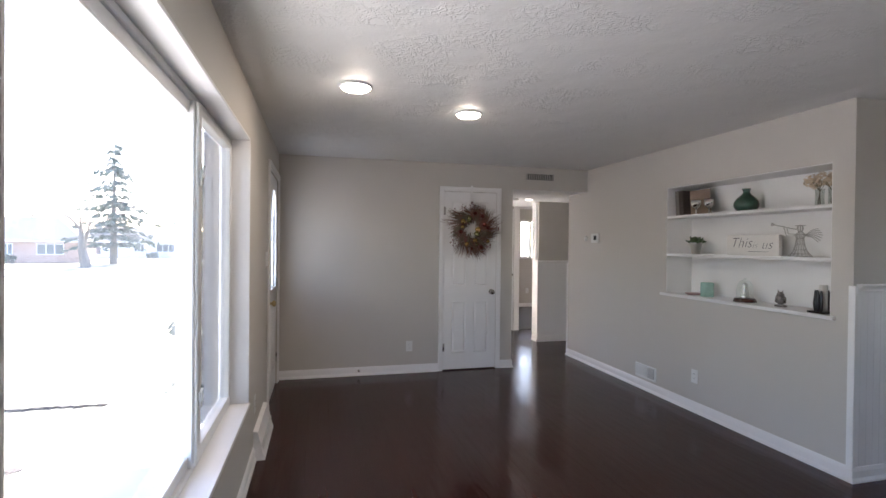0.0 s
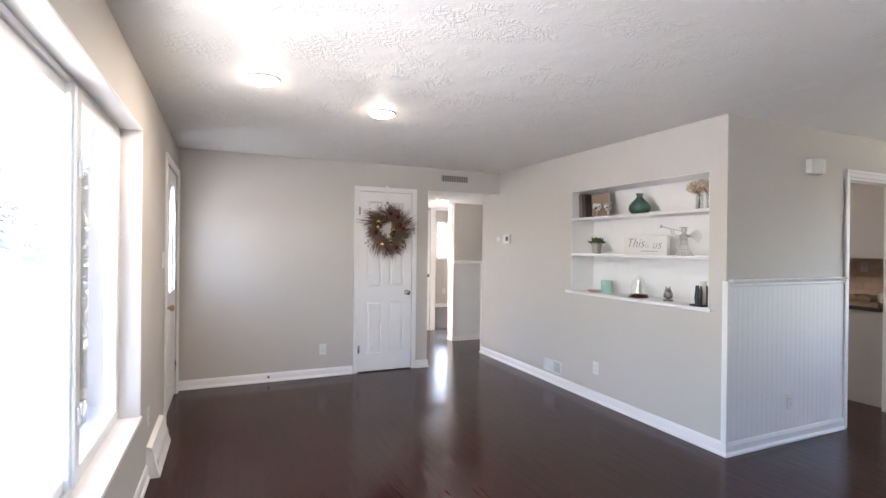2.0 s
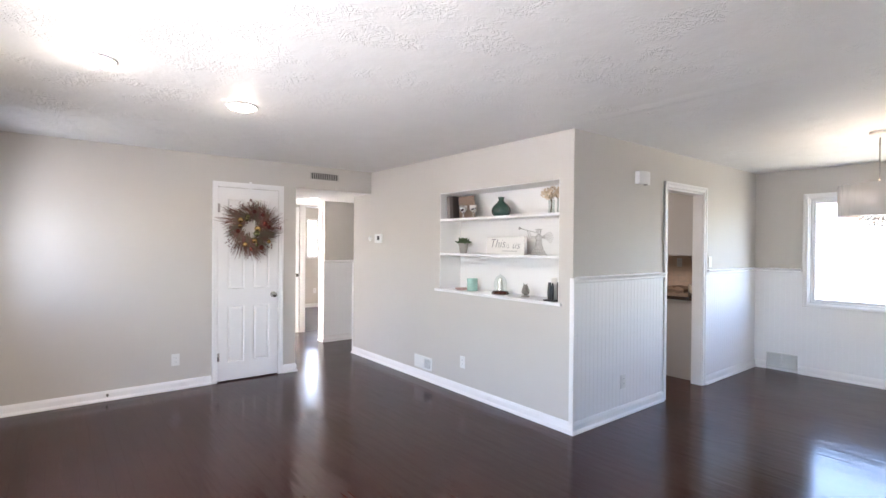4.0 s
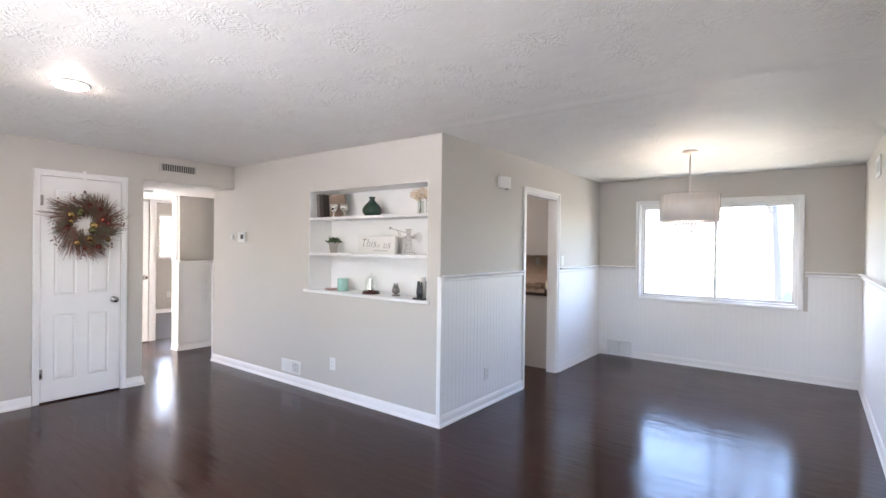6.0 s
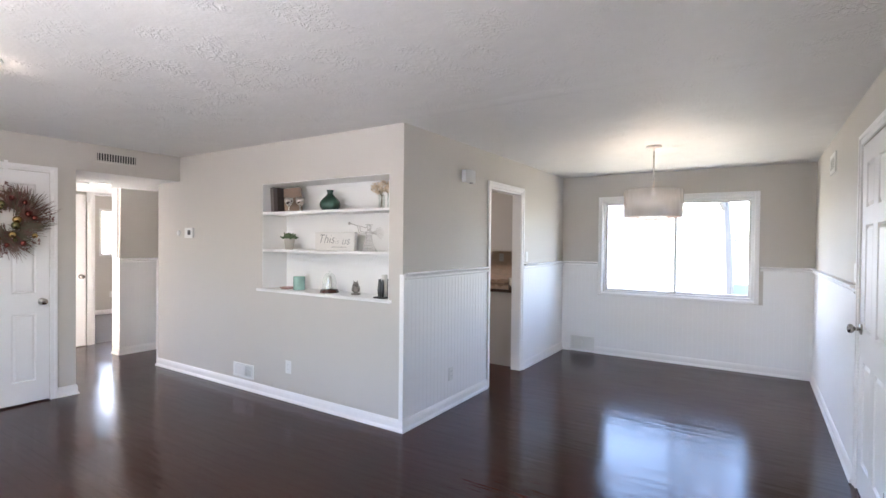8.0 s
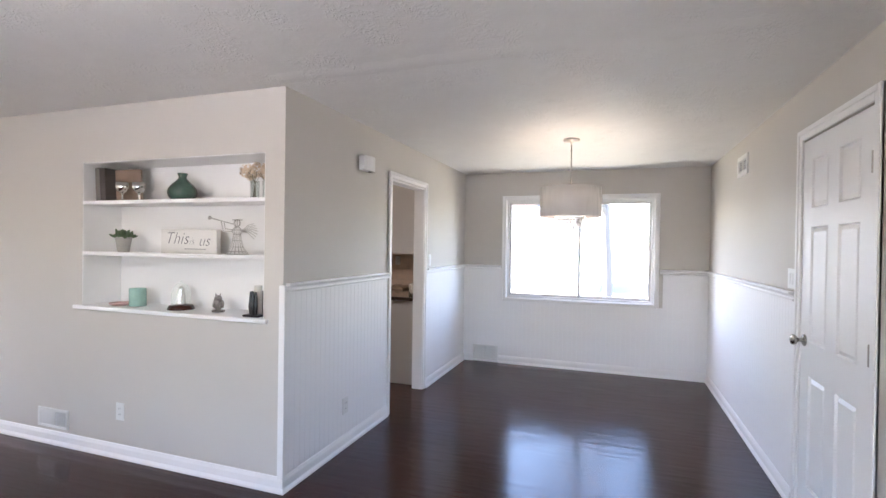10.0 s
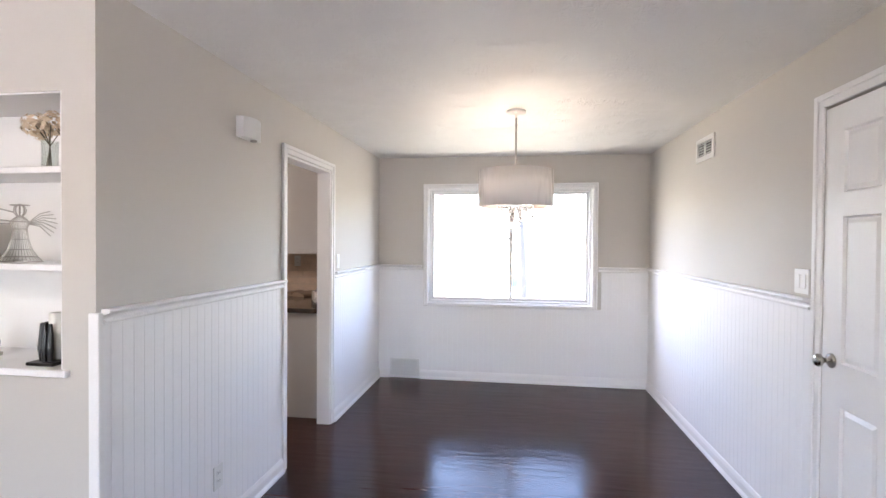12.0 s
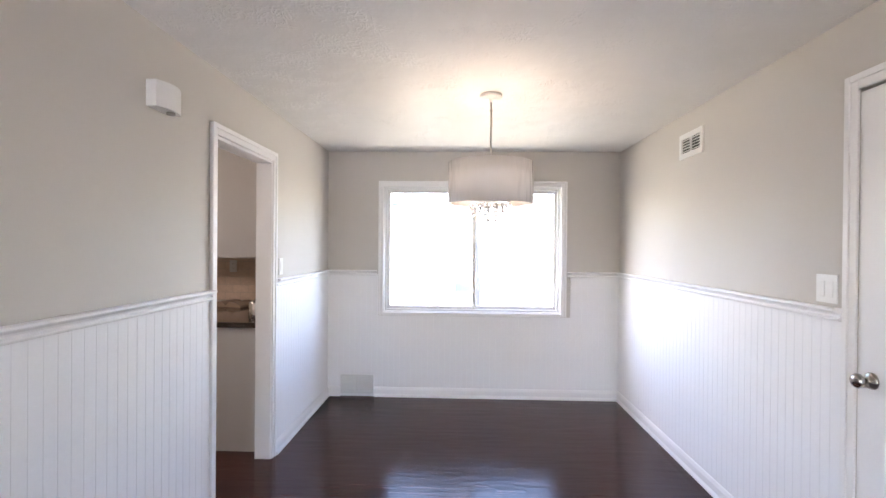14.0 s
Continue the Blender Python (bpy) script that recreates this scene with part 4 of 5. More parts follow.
for ring, count in ((0.12, 14), (0.08, 9), (0.035, 5)):
    for k in range(count):
        a = 2 * math.pi * (k + rng.random() * 0.3) / count
        x, y = ring * math.cos(a), ring * math.sin(a)
        z = -0.642
        for j in range(3 + (ring < 0.1) + 2 * (ring < 0.05)):
            r = 0.009 if j else 0.012
            v = bmesh.ops.create_icosphere(bm, subdivisions=1, radius=r)["verts"]
            bmesh.ops.scale(bm, vec=(1, 1, 1.5), verts=v)
            z -= 0.025
            bmesh.ops.translate(bm, vec=(x, y, z), verts=v)
tagged(finish("crystals", bm, CRYSTAL, d), kind="stuff")
thing(d, "drum pendant lamp, sheer white shade, hanging crystals, lit", "pendant lamp")

# ---- shelves of the niche ----
SH1, SH2, SH3 = 1.716, 1.369, 1.0
structure(boxes("niche_sill", [(-0.022, ND, NY0 + 0.006, NY1 - 0.006, SH3 - 0.02, SH3), (-0.024, 0.0, NY0 - 0.033, NY1 + 0.06, SH3 - 0.024, SH3 + 0.001)], TRIM, bevel=0.003),
          "white wooden sill board of the shelf niche", "sill")
for z in (SH1, SH2):
    s = boxes("niche_shelf", [(0.004, ND, NY0 + 0.006, NY1 - 0.006, z - 0.02, z), (-0.002, 0.012, NY0, NY1, z - 0.022, z + 0.002)], TRIM, bevel=0.003)
    tagged(s, "white painted wooden shelf board in the niche", "shelf", group="niche shelves")

GREEN = surface("dark_green_glaze", (0.035, 0.085, 0.062), 0.14, vary=0.25, scale=14, fine=40, bump=0.1, depth=0.002, coat=0.4)
BOOK1 = surface("dark_book_cloth", (0.07, 0.055, 0.05), 0.7, vary=0.15, fine=200, bump=0.2)
BOOK2 = surface("brown_book_cloth", (0.26, 0.18, 0.13), 0.65, vary=0.15, fine=200, bump=0.2)
PAGES2 = surface("tan_book_pages", (0.30, 0.22, 0.16), 0.6, vary=0.15, scale=20, fine=150, bump=0.2)
BOOK2B = surface("grey_book_cloth", (0.22, 0.20, 0.18), 0.7, vary=0.15, fine=200, bump=0.2)
PAGES = surface("book_pages", (0.6, 0.55, 0.45), 0.8, vary=0.1, fine=150, stretch=(1, 20, 1), bump=0.3)


def book(name, label, m, thick, high, deep, mat):
    """A closed book: x through its thickness, y its depth (spine at y = 0), z up."""
    d = new(name)
    d.matrix_basis = m
    bm = bmesh.new()
    add_box(bm, 0, 0.003, 0, deep, 0, high)
    add_box(bm, thick - 0.003, thick, 0, deep, 0, high)
    add_box(bm, 0.003, thick - 0.003, 0, 0.004, 0, high)
    bevel_all(bm, 0.001)
    finish("cover", bm, mat, d)
    boxes("pages", [(0.003, thick - 0.003, 0.004, deep - 0.005, 0.004, high - 0.004)], PAGES, d)
    return thing(d, label, "book", group="books on the niche shelf")


# local x runs towards -y of the room, spine towards the room
book("book", "grey-brown cloth-bound book standing on the niche shelf", pose(0.05, 1.605, SH1, 0, -4, -90), 0.045, 0.235, 0.14, BOOK2B)
book("book", "dark brown cloth-bound book standing on the shelf", pose(0.045, 1.553, SH1, 0, -5, -92), 0.055, 0.228, 0.14, BOOK1)
book("book", "brown book leaning upright with its cover showing", pose(0.105, 1.465, SH1 + 0.001, 5, -4, -152), 0.024, 0.22, 0.165, BOOK2)


def goblet(place):
    d = group("goblet", place)
    lathe("cup", [(0, 0), (0.032, 0), (0.032, 0.004), (0.008, 0.012), (0.006, 0.03), (0.007, 0.05), (0.011, 0.056), (0.03, 0.068), (0.041, 0.09), (0.043, 0.128),
                  (0.041, 0.128), (0.039, 0.09), (0.028, 0.072), (0, 0.066)], SILVER, d)
    return thing(d, "small polished silver goblet on the niche shelf", "goblet", group="silver goblets")


goblet((0.055, 1.36, SH1))
goblet((0.085, 1.245, SH1))
d = group("vase", (0.13, 0.91, SH1))
lathe("body", [(0, 0), (0.055, 0), (0.068, 0.008), (0.086, 0.032), (0.091, 0.056), (0.086, 0.082), (0.068, 0.108), (0.04, 0.135), (0.026, 0.15), (0.024, 0.163),
               (0.030, 0.176), (0.032, 0.184), (0.027, 0.185), (0.020, 0.165), (0.022, 0.15), (0.05, 0.11), (0.072, 0.06), (0.05, 0.012), (0, 0.01)], GREEN, d, seg=40)
thing(d, "squat dark green glazed vase with a narrow neck", "vase")

PETAL = surface("cream_petals", (0.66, 0.52, 0.37), 0.7, vary=0.2, scale=20, fine=80, bump=0.1)
STEM = surface("dry_stems", (0.16, 0.14, 0.09), 0.7, vary=0.2, bump=0.1)
CLEAR = pane_glass("clear_vase_glass", (0.93, 0.95, 0.94))
d = group("flower_vase", (0.13, 0.285, SH1))
for k, (x, y) in enumerate(((0, 0.035), (0.02, -0.04))):
    lathe("glass", [(0, 0), (0.027, 0), (0.028, 0.004), (0.026, 0.06), (0.028, 0.118), (0.0255, 0.118), (0.0235, 0.06), (0.025, 0.012), (0, 0.01)], CLEAR, d, seg=24, m=pose(x, y, 0))
bm = bmesh.new()
rng = random.Random(8)
for k in range(14):
    x, y = ((0, 0.035), (0.02, -0.04))[k % 2]
    add_tube(bm, [(x + rng.uniform(-0.012, 0.012), y + rng.uniform(-0.012, 0.012), 0.014), (x * 0.8, y, 0.1), (x + rng.uniform(-0.05, 0.04), y + rng.uniform(-0.05, 0.05), 0.17)], 0.0018, 5)
finish("stems", bm, STEM, d)
bm = bmesh.new()
for cx, cy, cz, cr in ((-0.01, 0.085, 0.178, 0.046), (0.0, 0.02, 0.186, 0.046), (0.01, -0.05, 0.182, 0.048), (-0.02, 0.05, 0.160, 0.04), (0.03, -0.015, 0.172, 0.04)):
    for k in range(70):
        v = Vector((rng.gauss(0, 1), rng.gauss(0, 1), rng.gauss(0, 1))).normalized()
        c = Vector((cx, cy, cz)) + v * cr * rng.uniform(0.7, 1.0)
        u = v.cross(Vector((rng.random(), rng.random(), rng.random()))).normalized()
        w = v.cross(u)
        s = rng.uniform(0.008, 0.015)
        q = [bm.verts.new(c + u * s * a + w * s * b + v * e) for a, b, e in ((-1, 0, 0.003), (0, -0.8, 0), (1, 0, 0.004), (0, 0.8, 0))]
        bm.faces.new(q)
finish("blooms", bm, PETAL, d)
thing(d, "dried cream hydrangeas in two small glass vases", "flower vase")

CONCRETE = surface("pale_concrete_pot", (0.42, 0.40, 0.36), 0.75, vary=0.12, scale=20, fine=120, bump=0.3)
LEAF = surface("succulent_leaf", (0.06, 0.105, 0.04), 0.5, vary=0.25, scale=20, bump=0.05)
SOIL = surface("potting_soil", (0.05, 0.035, 0.025), 0.9, vary=0.3, fine=150, bump=0.6)
d = group("potted_succulent", (0.12, 1.43, SH2))
lathe("pot", [(0, 0), (0.034, 0), (0.036, 0.005), (0.048, 0.082), (0.051, 0.084), (0.051, 0.105), (0.046, 0.105), (0.044, 0.085), (0, 0.083)], CONCRETE, d)
lathe("soil", [(0.044, 0.088), (0.03, 0.093), (0, 0.094)], SOIL, d)
bm = bmesh.new()
rng = random.Random(5)
for cx, cy in ((0, 0), (0.03, 0.01), (-0.025, 0.02), (0.0, -0.033), (-0.02, -0.02), (0.025, 0.035)):
    for k in range(14):
        a, el = rng.uniform(0, 6.28), rng.uniform(0.25, 1.35)
        v = Vector((math.cos(a) * math.cos(el), math.sin(a) * math.cos(el), math.sin(el)))
        ln = rng.uniform(0.04, 0.075)
        o = Vector((cx, cy, 0.094))
        add_tube(bm, [o, o + v * ln * 0.5, o + v * ln * 0.85, o + v * ln], [0.004, 0.009, 0.007, 0.001], 5)
finish("leaves", bm, LEAF, d, smooth=True)
thing(d, "small green succulent in a pale concrete pot", "potted plant")

SIGNW = surface("whitewashed_board", (0.74, 0.72, 0.68), 0.6, vary=0.05, scale=6, fine=60, stretch=(1, 1, 8), bump=0.15)
INK = surface("grey_sign_ink", (0.05, 0.05, 0.055), 0.6, vary=0.1, bump=0)
d = group("wooden_sign", (0.13, 0.855, SH2), -90)
boxes("board", [(-0.238, 0.238, -0.002, 0.036, 0.0, 0.162)], SIGNW, d, bevel=0.003)


def lettering(text, size, mat, parent, m, shear=0.0):
    cu = bpy.data.curves.new("lettering", "FONT")
    cu.body, cu.size, cu.align_x, cu.align_y, cu.extrude, cu.shear, cu.space_character, cu.offset = text, size, "CENTER", "CENTER", 0.0004, shear, 1.05, -0.0024
    tmp = new("lettering_curve", cu)
    bpy.context.view_layer.update()
    me = bpy.data.meshes.new_from_object(tmp.evaluated_get(bpy.context.evaluated_depsgraph_get()))
    bpy.data.objects.remove(tmp)
    me.materials.clear()
    me.materials.append(mat)
    ob = new("lettering", me)
    ob.parent, ob.matrix_basis = parent, m
    return ob


lettering("This", 0.115, INK, d, pose(-0.10, -0.003, 0.098, 90, 0, 0), 0.35)
lettering("is", 0.075, INK, d, pose(0.03, -0.003, 0.082, 90, 0, 0), 0.35)
lettering("us", 0.105, INK, d, pose(0.135, -0.003, 0.085, 90, 0, 0), 0.35)
boxes("underline", [(-0.03, 0.15, -0.0032, -0.002, 0.030, 0.033)], INK, d)
thing(d, "white wooden block sign lettered This is us", "sign")

WIRE = surface("dull_wire", (0.46, 0.44, 0.41), 0.4, metal=1.0, vary=0.1, bump=0)
d = group("wire_ornament", (0.13, 0.455, SH2))
bm = bmesh.new()


def ring_points(r, z, n=20):
    return [(r * 0.7 * math.cos(2 * math.pi * i / n), r * math.sin(2 * math.pi * i / n), z) for i in range(n + 1)]


for r, z in ((0.096, 0.004), (0.074, 0.022), (0.052, 0.05), (0.037, 0.09), (0.03, 0.13), (0.042, 0.158)):
    add_tube(bm, ring_points(r * 0.85, z), 0.0016, 5)
for k in range(16):
    a = 2 * math.pi * k / 16
    c, s = math.cos(a), math.sin(a)
    add_tube(bm, [(0.6 * r * c, 0.85 * r * s, z) for r, z in ((0.096, 0.004), (0.074, 0.022), (0.052, 0.05), (0.037, 0.09), (0.03, 0.13), (0.042, 0.158), (0.012, 0.18))], 0.0012, 4)
finish("skirt", bm, WIRE, d)
bm = bmesh.new()
for t in range(4):
    pts = [(0.019 * math.cos(a) * math.cos(t * 0.78), 0.019 * math.cos(a) * math.sin(t * 0.78), 0.202 + 0.024 * math.sin(a)) for a in [2 * math.pi * i / 14 for i in range(15)]]
    add_tube(bm, pts, 0.0018, 4)
add_tube(bm, ring_points(0.036, 0.222), 0.0016, 4)
finish("head", bm, WIRE, d)
bm = bmesh.new()
for k in range(7):
    a = radians(-35 + 12 * k)
    L = 0.115 - 0.004 * abs(k - 3)
    tip = (0.02, -0.03 - L * math.cos(a), 0.15 + L * math.sin(a) * 0.8)
    add_tube(bm, [(0.01, -0.02, 0.15), ((tip[0]) * 0.7, (tip[1] - 0.02) * 0.55, (0.15 + tip[2]) / 2 + 0.014), tip], 0.0017, 4)
finish("wings", bm, WIRE, d)
bm = bmesh.new()
add_tube(bm, [(-0.01, 0.02, 0.195), (-0.02, 0.12, 0.218), (-0.02, 0.185, 0.232), (-0.02, 0.205, 0.236)], [0.0025, 0.0025, 0.004, 0.013], 10)
add_tube(bm, [(0, 0.03, 0.16), (-0.02, 0.075, 0.165), (-0.02, 0.085, 0.205)], 0.0025, 5)
add_tube(bm, [(0, 0.03, 0.15), (-0.03, 0.08, 0.15), (-0.02, 0.11, 0.212)], 0.0025, 5)
finish("horn", bm, WIRE, d)
thing(d, "winged silver wire ornament with a long horn", "ornament")

TEAL = surface("teal_candle_glass", (0.34, 0.54, 0.46), 0.2, vary=0.15, scale=10, fine=30, bump=0.1, coat=0.3)
WAX = surface("candle_wax", (0.62, 0.66, 0.6), 0.5, vary=0.05, bump=0.05)
d = group("jar_candle", (0.12, 1.29, SH3))
lathe("jar", [(0, 0), (0.050, 0), (0.053, 0.004), (0.053, 0.118), (0.051, 0.122), (0.049, 0.118), (0.049, 0.095), (0, 0.094)], TEAL, d, seg=36)
lathe("wax", [(0.049, 0.096), (0.02, 0.097), (0, 0.097)], WAX, d)
thing(d, "pale teal glass jar candle on the niche sill", "candle")
PINK = surface("pink_stone", (0.48, 0.30, 0.27), 0.4, vary=0.2, scale=15, bump=0.2)
d = group("trinket_dish", (0.11, 1.435, SH3))
lathe("bowl", [(0, 0.0), (0.05, 0.0), (0.068, 0.008), (0.075, 0.018), (0.072, 0.018), (0.05, 0.006), (0, 0.005)], PINK, d)
thing(d, "shallow pinkish trinket dish on the niche sill", "dish")

MAHOG = surface("dark_mahogany", (0.06, 0.02, 0.015), 0.25, vary=0.25, scale=10, fine=60, stretch=(1, 6, 1), bump=0.1, coat=0.4)
d = group("glass_cloche", (0.12, 0.9, SH3))
lathe("base", [(0, 0), (0.082, 0), (0.084, 0.006), (0.079, 0.014), (0.075, 0.024), (0.070, 0.03), (0, 0.03)], MAHOG, d, seg=36)
lathe("dome", [(0.06, 0.031), (0.06, 0.10), (0.053, 0.135), (0.036, 0.162), (0.018, 0.173), (0.006, 0.176), (0.008, 0.184), (0.007, 0.19), (0, 0.192),
               ], CLEAR, d, seg=32)
lathe("figure", [(0, 0.031), (0.03, 0.031), (0.033, 0.036), (0.026, 0.05), (0.024, 0.1), (0.018, 0.125), (0.022, 0.135), (0.008, 0.15), (0, 0.155)], SILVER, d, seg=20)
thing(d, "clear glass cloche on a dark wood base", "cloche")

TARNISH = surface("tarnished_silver", (0.30, 0.28, 0.26), 0.3, metal=1.0, vary=0.5, scale=60, fine=150, bump=0.6, depth=0.003)
d = group("silver_figurine", (0.13, 0.597, SH3))
lathe("plinth", [(0, 0), (0.04, 0), (0.04, 0.01), (0.03, 0.014), (0, 0.014)], TARNISH, d, seg=16)
bm = bmesh.new()
rng = random.Random(3)
for sx, sy, sz, px, py, pz in ((0.028, 0.032, 0.04, 0, 0, 0.05), (0.022, 0.026, 0.022, -0.004, 0, 0.085), (0.02, 0.012, 0.03, 0, 0.028, 0.05), (0.02, 0.012, 0.03, 0, -0.028, 0.05)):
    v = bmesh.ops.create_icosphere(bm, subdivisions=2, radius=1)["verts"]
    for q in v:
        q.co *= 1 + rng.uniform(-0.12, 0.12)
    bmesh.ops.scale(bm, vec=(sx, sy, sz), verts=v)
    bmesh.ops.translate(bm, vec=(px, py, pz), verts=v)
for s in (1, -1):
    add_tube(bm, [(-0.004, 0.012 * s, 0.095), (-0.004, 0.022 * s, 0.122)], [0.009, 0.001], 6)
finish("body", bm, TARNISH, d)
thing(d, "small tarnished silver figurine with two pointed ears", "figurine")

BLACKM = surface("black_cast_metal", (0.025, 0.024, 0.024), 0.35, metal=0.6, vary=0.3, scale=30, fine=80, bump=0.5)
d = group("candle_holder", (0.09, 0.252, SH3))
boxes("tray", [(-0.07, 0.07, -0.055, 0.06, 0, 0.012)], BLACKM, d, bevel=0.004)
bm = bmesh.new()
for k in range(9):
    a = radians(-20 + 28 * k)
    x, y = 0.045 * math.cos(a), 0.042 * math.sin(a)
    add_tube(bm, [(x, y, 0.012), (x * 1.05, y * 1.05, 0.06), (x * 0.98, y * 0.98, 0.11), (x, y, 0.15)], [0.009, 0.012, 0.01, 0.006], 6)
finish("lattice", bm, BLACKM, d)
lathe("candle", [(0, 0.012), (0.024, 0.012), (0.024, 0.185), (0.02, 0.187), (0, 0.183)], surface("white_candle_wax", (0.7, 0.68, 0.62), 0.4, vary=0.05, bump=0.05), d, seg=24)
thing(d, "white pillar candle in a black metal holder", "candle holder")

# ---- wreath on the closet door ----
TWIG = surface("dried_twigs", (0.20, 0.105, 0.08), 0.7, vary=0.5, scale=12, fine=60, bump=0.2)
TWIG2 = surface("grey_twigs", (0.17, 0.145, 0.105), 0.75, vary=0.4, scale=12, fine=60, bump=0.2)
d = group("wreath", (-1.483, NORTH - 0.012, 1.61))
d.scale = (1.1, 1.06, 1.1)
rng = random.Random(21)
bm = bmesh.new()
for sprig in range(84):
    a0 = 2 * math.pi * (sprig + rng.uniform(-0.5, 0.5)) / 84
    r0 = rng.uniform(0.075, 0.17)
    lean = rng.uniform(0.45, 1.15)
    reach = rng.uniform(0.10, 0.19) * (1.0 + 0.22 * math.sin(3 * a0 + 1.0) + 0.12 * math.sin(7 * a0))
    grey = rng.random() < 0.4
    up = rng.uniform(-0.35, 0.05)
    for k in range(15):
        a = a0 + rng.gauss(0, 0.06)
        r = r0 + rng.gauss(0, 0.016)
        o = Vector((r * math.cos(a), -rng.uniform(0.012, 0.055), r * math.sin(a)))
        b = a0 + lean + rng.gauss(0, 0.16)
        way = Vector((math.cos(b), up + rng.gauss(0, 0.12), math.sin(b)))
        ln = min(reach * rng.uniform(0.45, 1.05), 0.36 - r)
        mid = o + way * ln * 0.5 + Vector((rng.gauss(0, 0.006), 0, rng.gauss(0, 0.006)))
        tip = o + way * ln + Vector((rng.gauss(0, 0.008), 0, rng.gauss(0, 0.008)))
        for q in (mid, tip):
            q.y = min(q.y, -0.006)
        add_tube(bm, [o, mid, tip], [0.0028, 0.0026, 0.001], 3, mi=1 if grey else 0)
finish("twigs", bm, [TWIG, TWIG2], d)
BERRY = surface("dull_red_berries", (0.17, 0.06, 0.05), 0.45, vary=0.4, scale=9, fine=60, bump=0)
bm = bmesh.new()
for cluster in range(46):
    a, r = rng.uniform(0, 6.283), rng.uniform(0.11, 0.27)
    o = Vector((r * math.cos(a), -rng.uniform(0.045, 0.085), r * math.sin(a)))
    for k in range(rng.randint(3, 7)):
        v = bmesh.ops.create_icosphere(bm, subdivisions=1, radius=rng.uniform(0.0045, 0.008))["verts"]
        bmesh.ops.translate(bm, vec=o + Vector((rng.gauss(0, 0.014), rng.gauss(0, 0.006), rng.gauss(0, 0.014))), verts=v)
tagged(finish("berries", bm, BERRY, d), kind="stuff")
bm = bmesh.new()
for k in range(3):
    pts = [((0.10 + 0.02 * k) * math.cos(a), -0.02 - 0.008 * math.sin(5 * a + k), (0.10 + 0.02 * k) * math.sin(a)) for a in [2 * math.pi * i / 40 for i in range(41)]]
    add_tube(bm, pts, 0.008, 6)
finish("ring", bm, TWIG, d)
GOLD = surface("gold_bauble", (0.62, 0.42, 0.16), 0.18, metal=1.0, vary=0.1, bump=0)
RED = surface("red_bauble", (0.22, 0.045, 0.035), 0.2, metal=0.7, vary=0.1, bump=0)
OLIVE = surface("olive_bauble", (0.20, 0.19, 0.08), 0.2, metal=0.8, vary=0.1, bump=0)
for x, z, r, mt in ((-0.115, 0.075, 0.024, GOLD), (-0.06, 0.085, 0.018, OLIVE), (-0.05, 0.11, 0.02, OLIVE), (0.045, -0.005, 0.027, GOLD), (0.035, -0.05, 0.026, OLIVE),
                    (0.015, -0.12, 0.023, GOLD), (-0.075, -0.155, 0.02, GOLD), (0.08, -0.185, 0.02, RED), (0.15, -0.125, 0.018, GOLD), (0.115, 0.045, 0.022, RED),
                    (0.15, 0.015, 0.018, RED), (-0.14, -0.03, 0.018, RED), (-0.12, 0.02, 0.017, GOLD), (0.01, 0.16, 0.016, RED), (0.09, 0.13, 0.016, RED), (-0.02, -0.2, 0.016, RED), (0.03, -0.16, 0.015, OLIVE)):
    r *= 1.14
    lathe("bauble", [(0, -r), (r * 0.6, -r * 0.8), (r * 0.95, -r * 0.3), (r, 0.1 * r), (r * 0.8, r * 0.6), (r * 0.45, r * 0.9), (0, r)], mt, d, seg=14, m=pose(x, -0.112 + r, z))
boxes("door_hook", [(-0.012, 0.012, -0.004, -0.001, 0.10, 0.452), (-0.012, 0.012, -0.03, -0.004, 0.10, 0.106)], TRIM, d, bevel=0.001)
thing(d, "round brown twig wreath with gold and red baubles", "wreath")

# ---- kitchen corner seen through the doorway ----
CABW = surface("pale_grey_cabinet_paint", (0.52, 0.51, 0.50), 0.4, vary=0.02, bump=0.05)
STONE = surface("dark_stone_counter", (0.035, 0.022, 0.017), 0.12, vary=0.5, scale=30, fine=140, bump=0.02, coat=0.3)
TILE = surface("tan_backsplash_tile", (0.62, 0.49, 0.39), 0.3, vary=0.12, scale=5, fine=40, bump=0.08, rand=0.25)
KX = 2.31
d = group("base_cabinet", (KX, 0.102, 0))
boxes("body", [(0, EAST - KX - 0.005, 0.005, 0.60, 0.0, 0.868)], CABW, d, bevel=0.002)
boxes("end_panel", [(-0.012, 0, 0.0, 0.61, 0.0, 0.868)], CABW, d, bevel=0.002)
boxes("countertop", [(-0.03, EAST - KX - 0.004, 0.002, 0.64, 0.868, 0.905)], STONE, d, bevel=0.004, seg=2)
thing(d, "pale grey base cabinet with dark stone countertop", "cabinet")
d = group("base_cabinet", (2.92, 0.745, 0))
boxes("body", [(0.02, 0.6, 0.0, 1.9, 0.0, 0.868)], CABW, d, bevel=0.002)
boxes("countertop", [(-0.01, 0.606, 0.0, 1.9, 0.868, 0.905)], STONE, d, bevel=0.004, seg=2)
thing(d, "pale grey base cabinet with dark stone countertop", "cabinet")
d = group("wall_cabinet", (KX, 0.102, 1.365))
boxes("body", [(0, EAST - KX - 0.005, 0.0, 0.34, 0.0, 0.97)], CABW, d, bevel=0.002)
boxes("bottom_rail", [(0, 0.02, 0.0, 0.345, -0.012, 0.0)], CABW, d)
thing(d, "pale grey wall cabinet over the kitchen counter", "cabinet")
d = group("wall_cabinet", (3.18, 0.45, 1.365))
boxes("body", [(0, 0.345, 0.0, 2.2, 0.0, 0.97)], CABW, d, bevel=0.002)
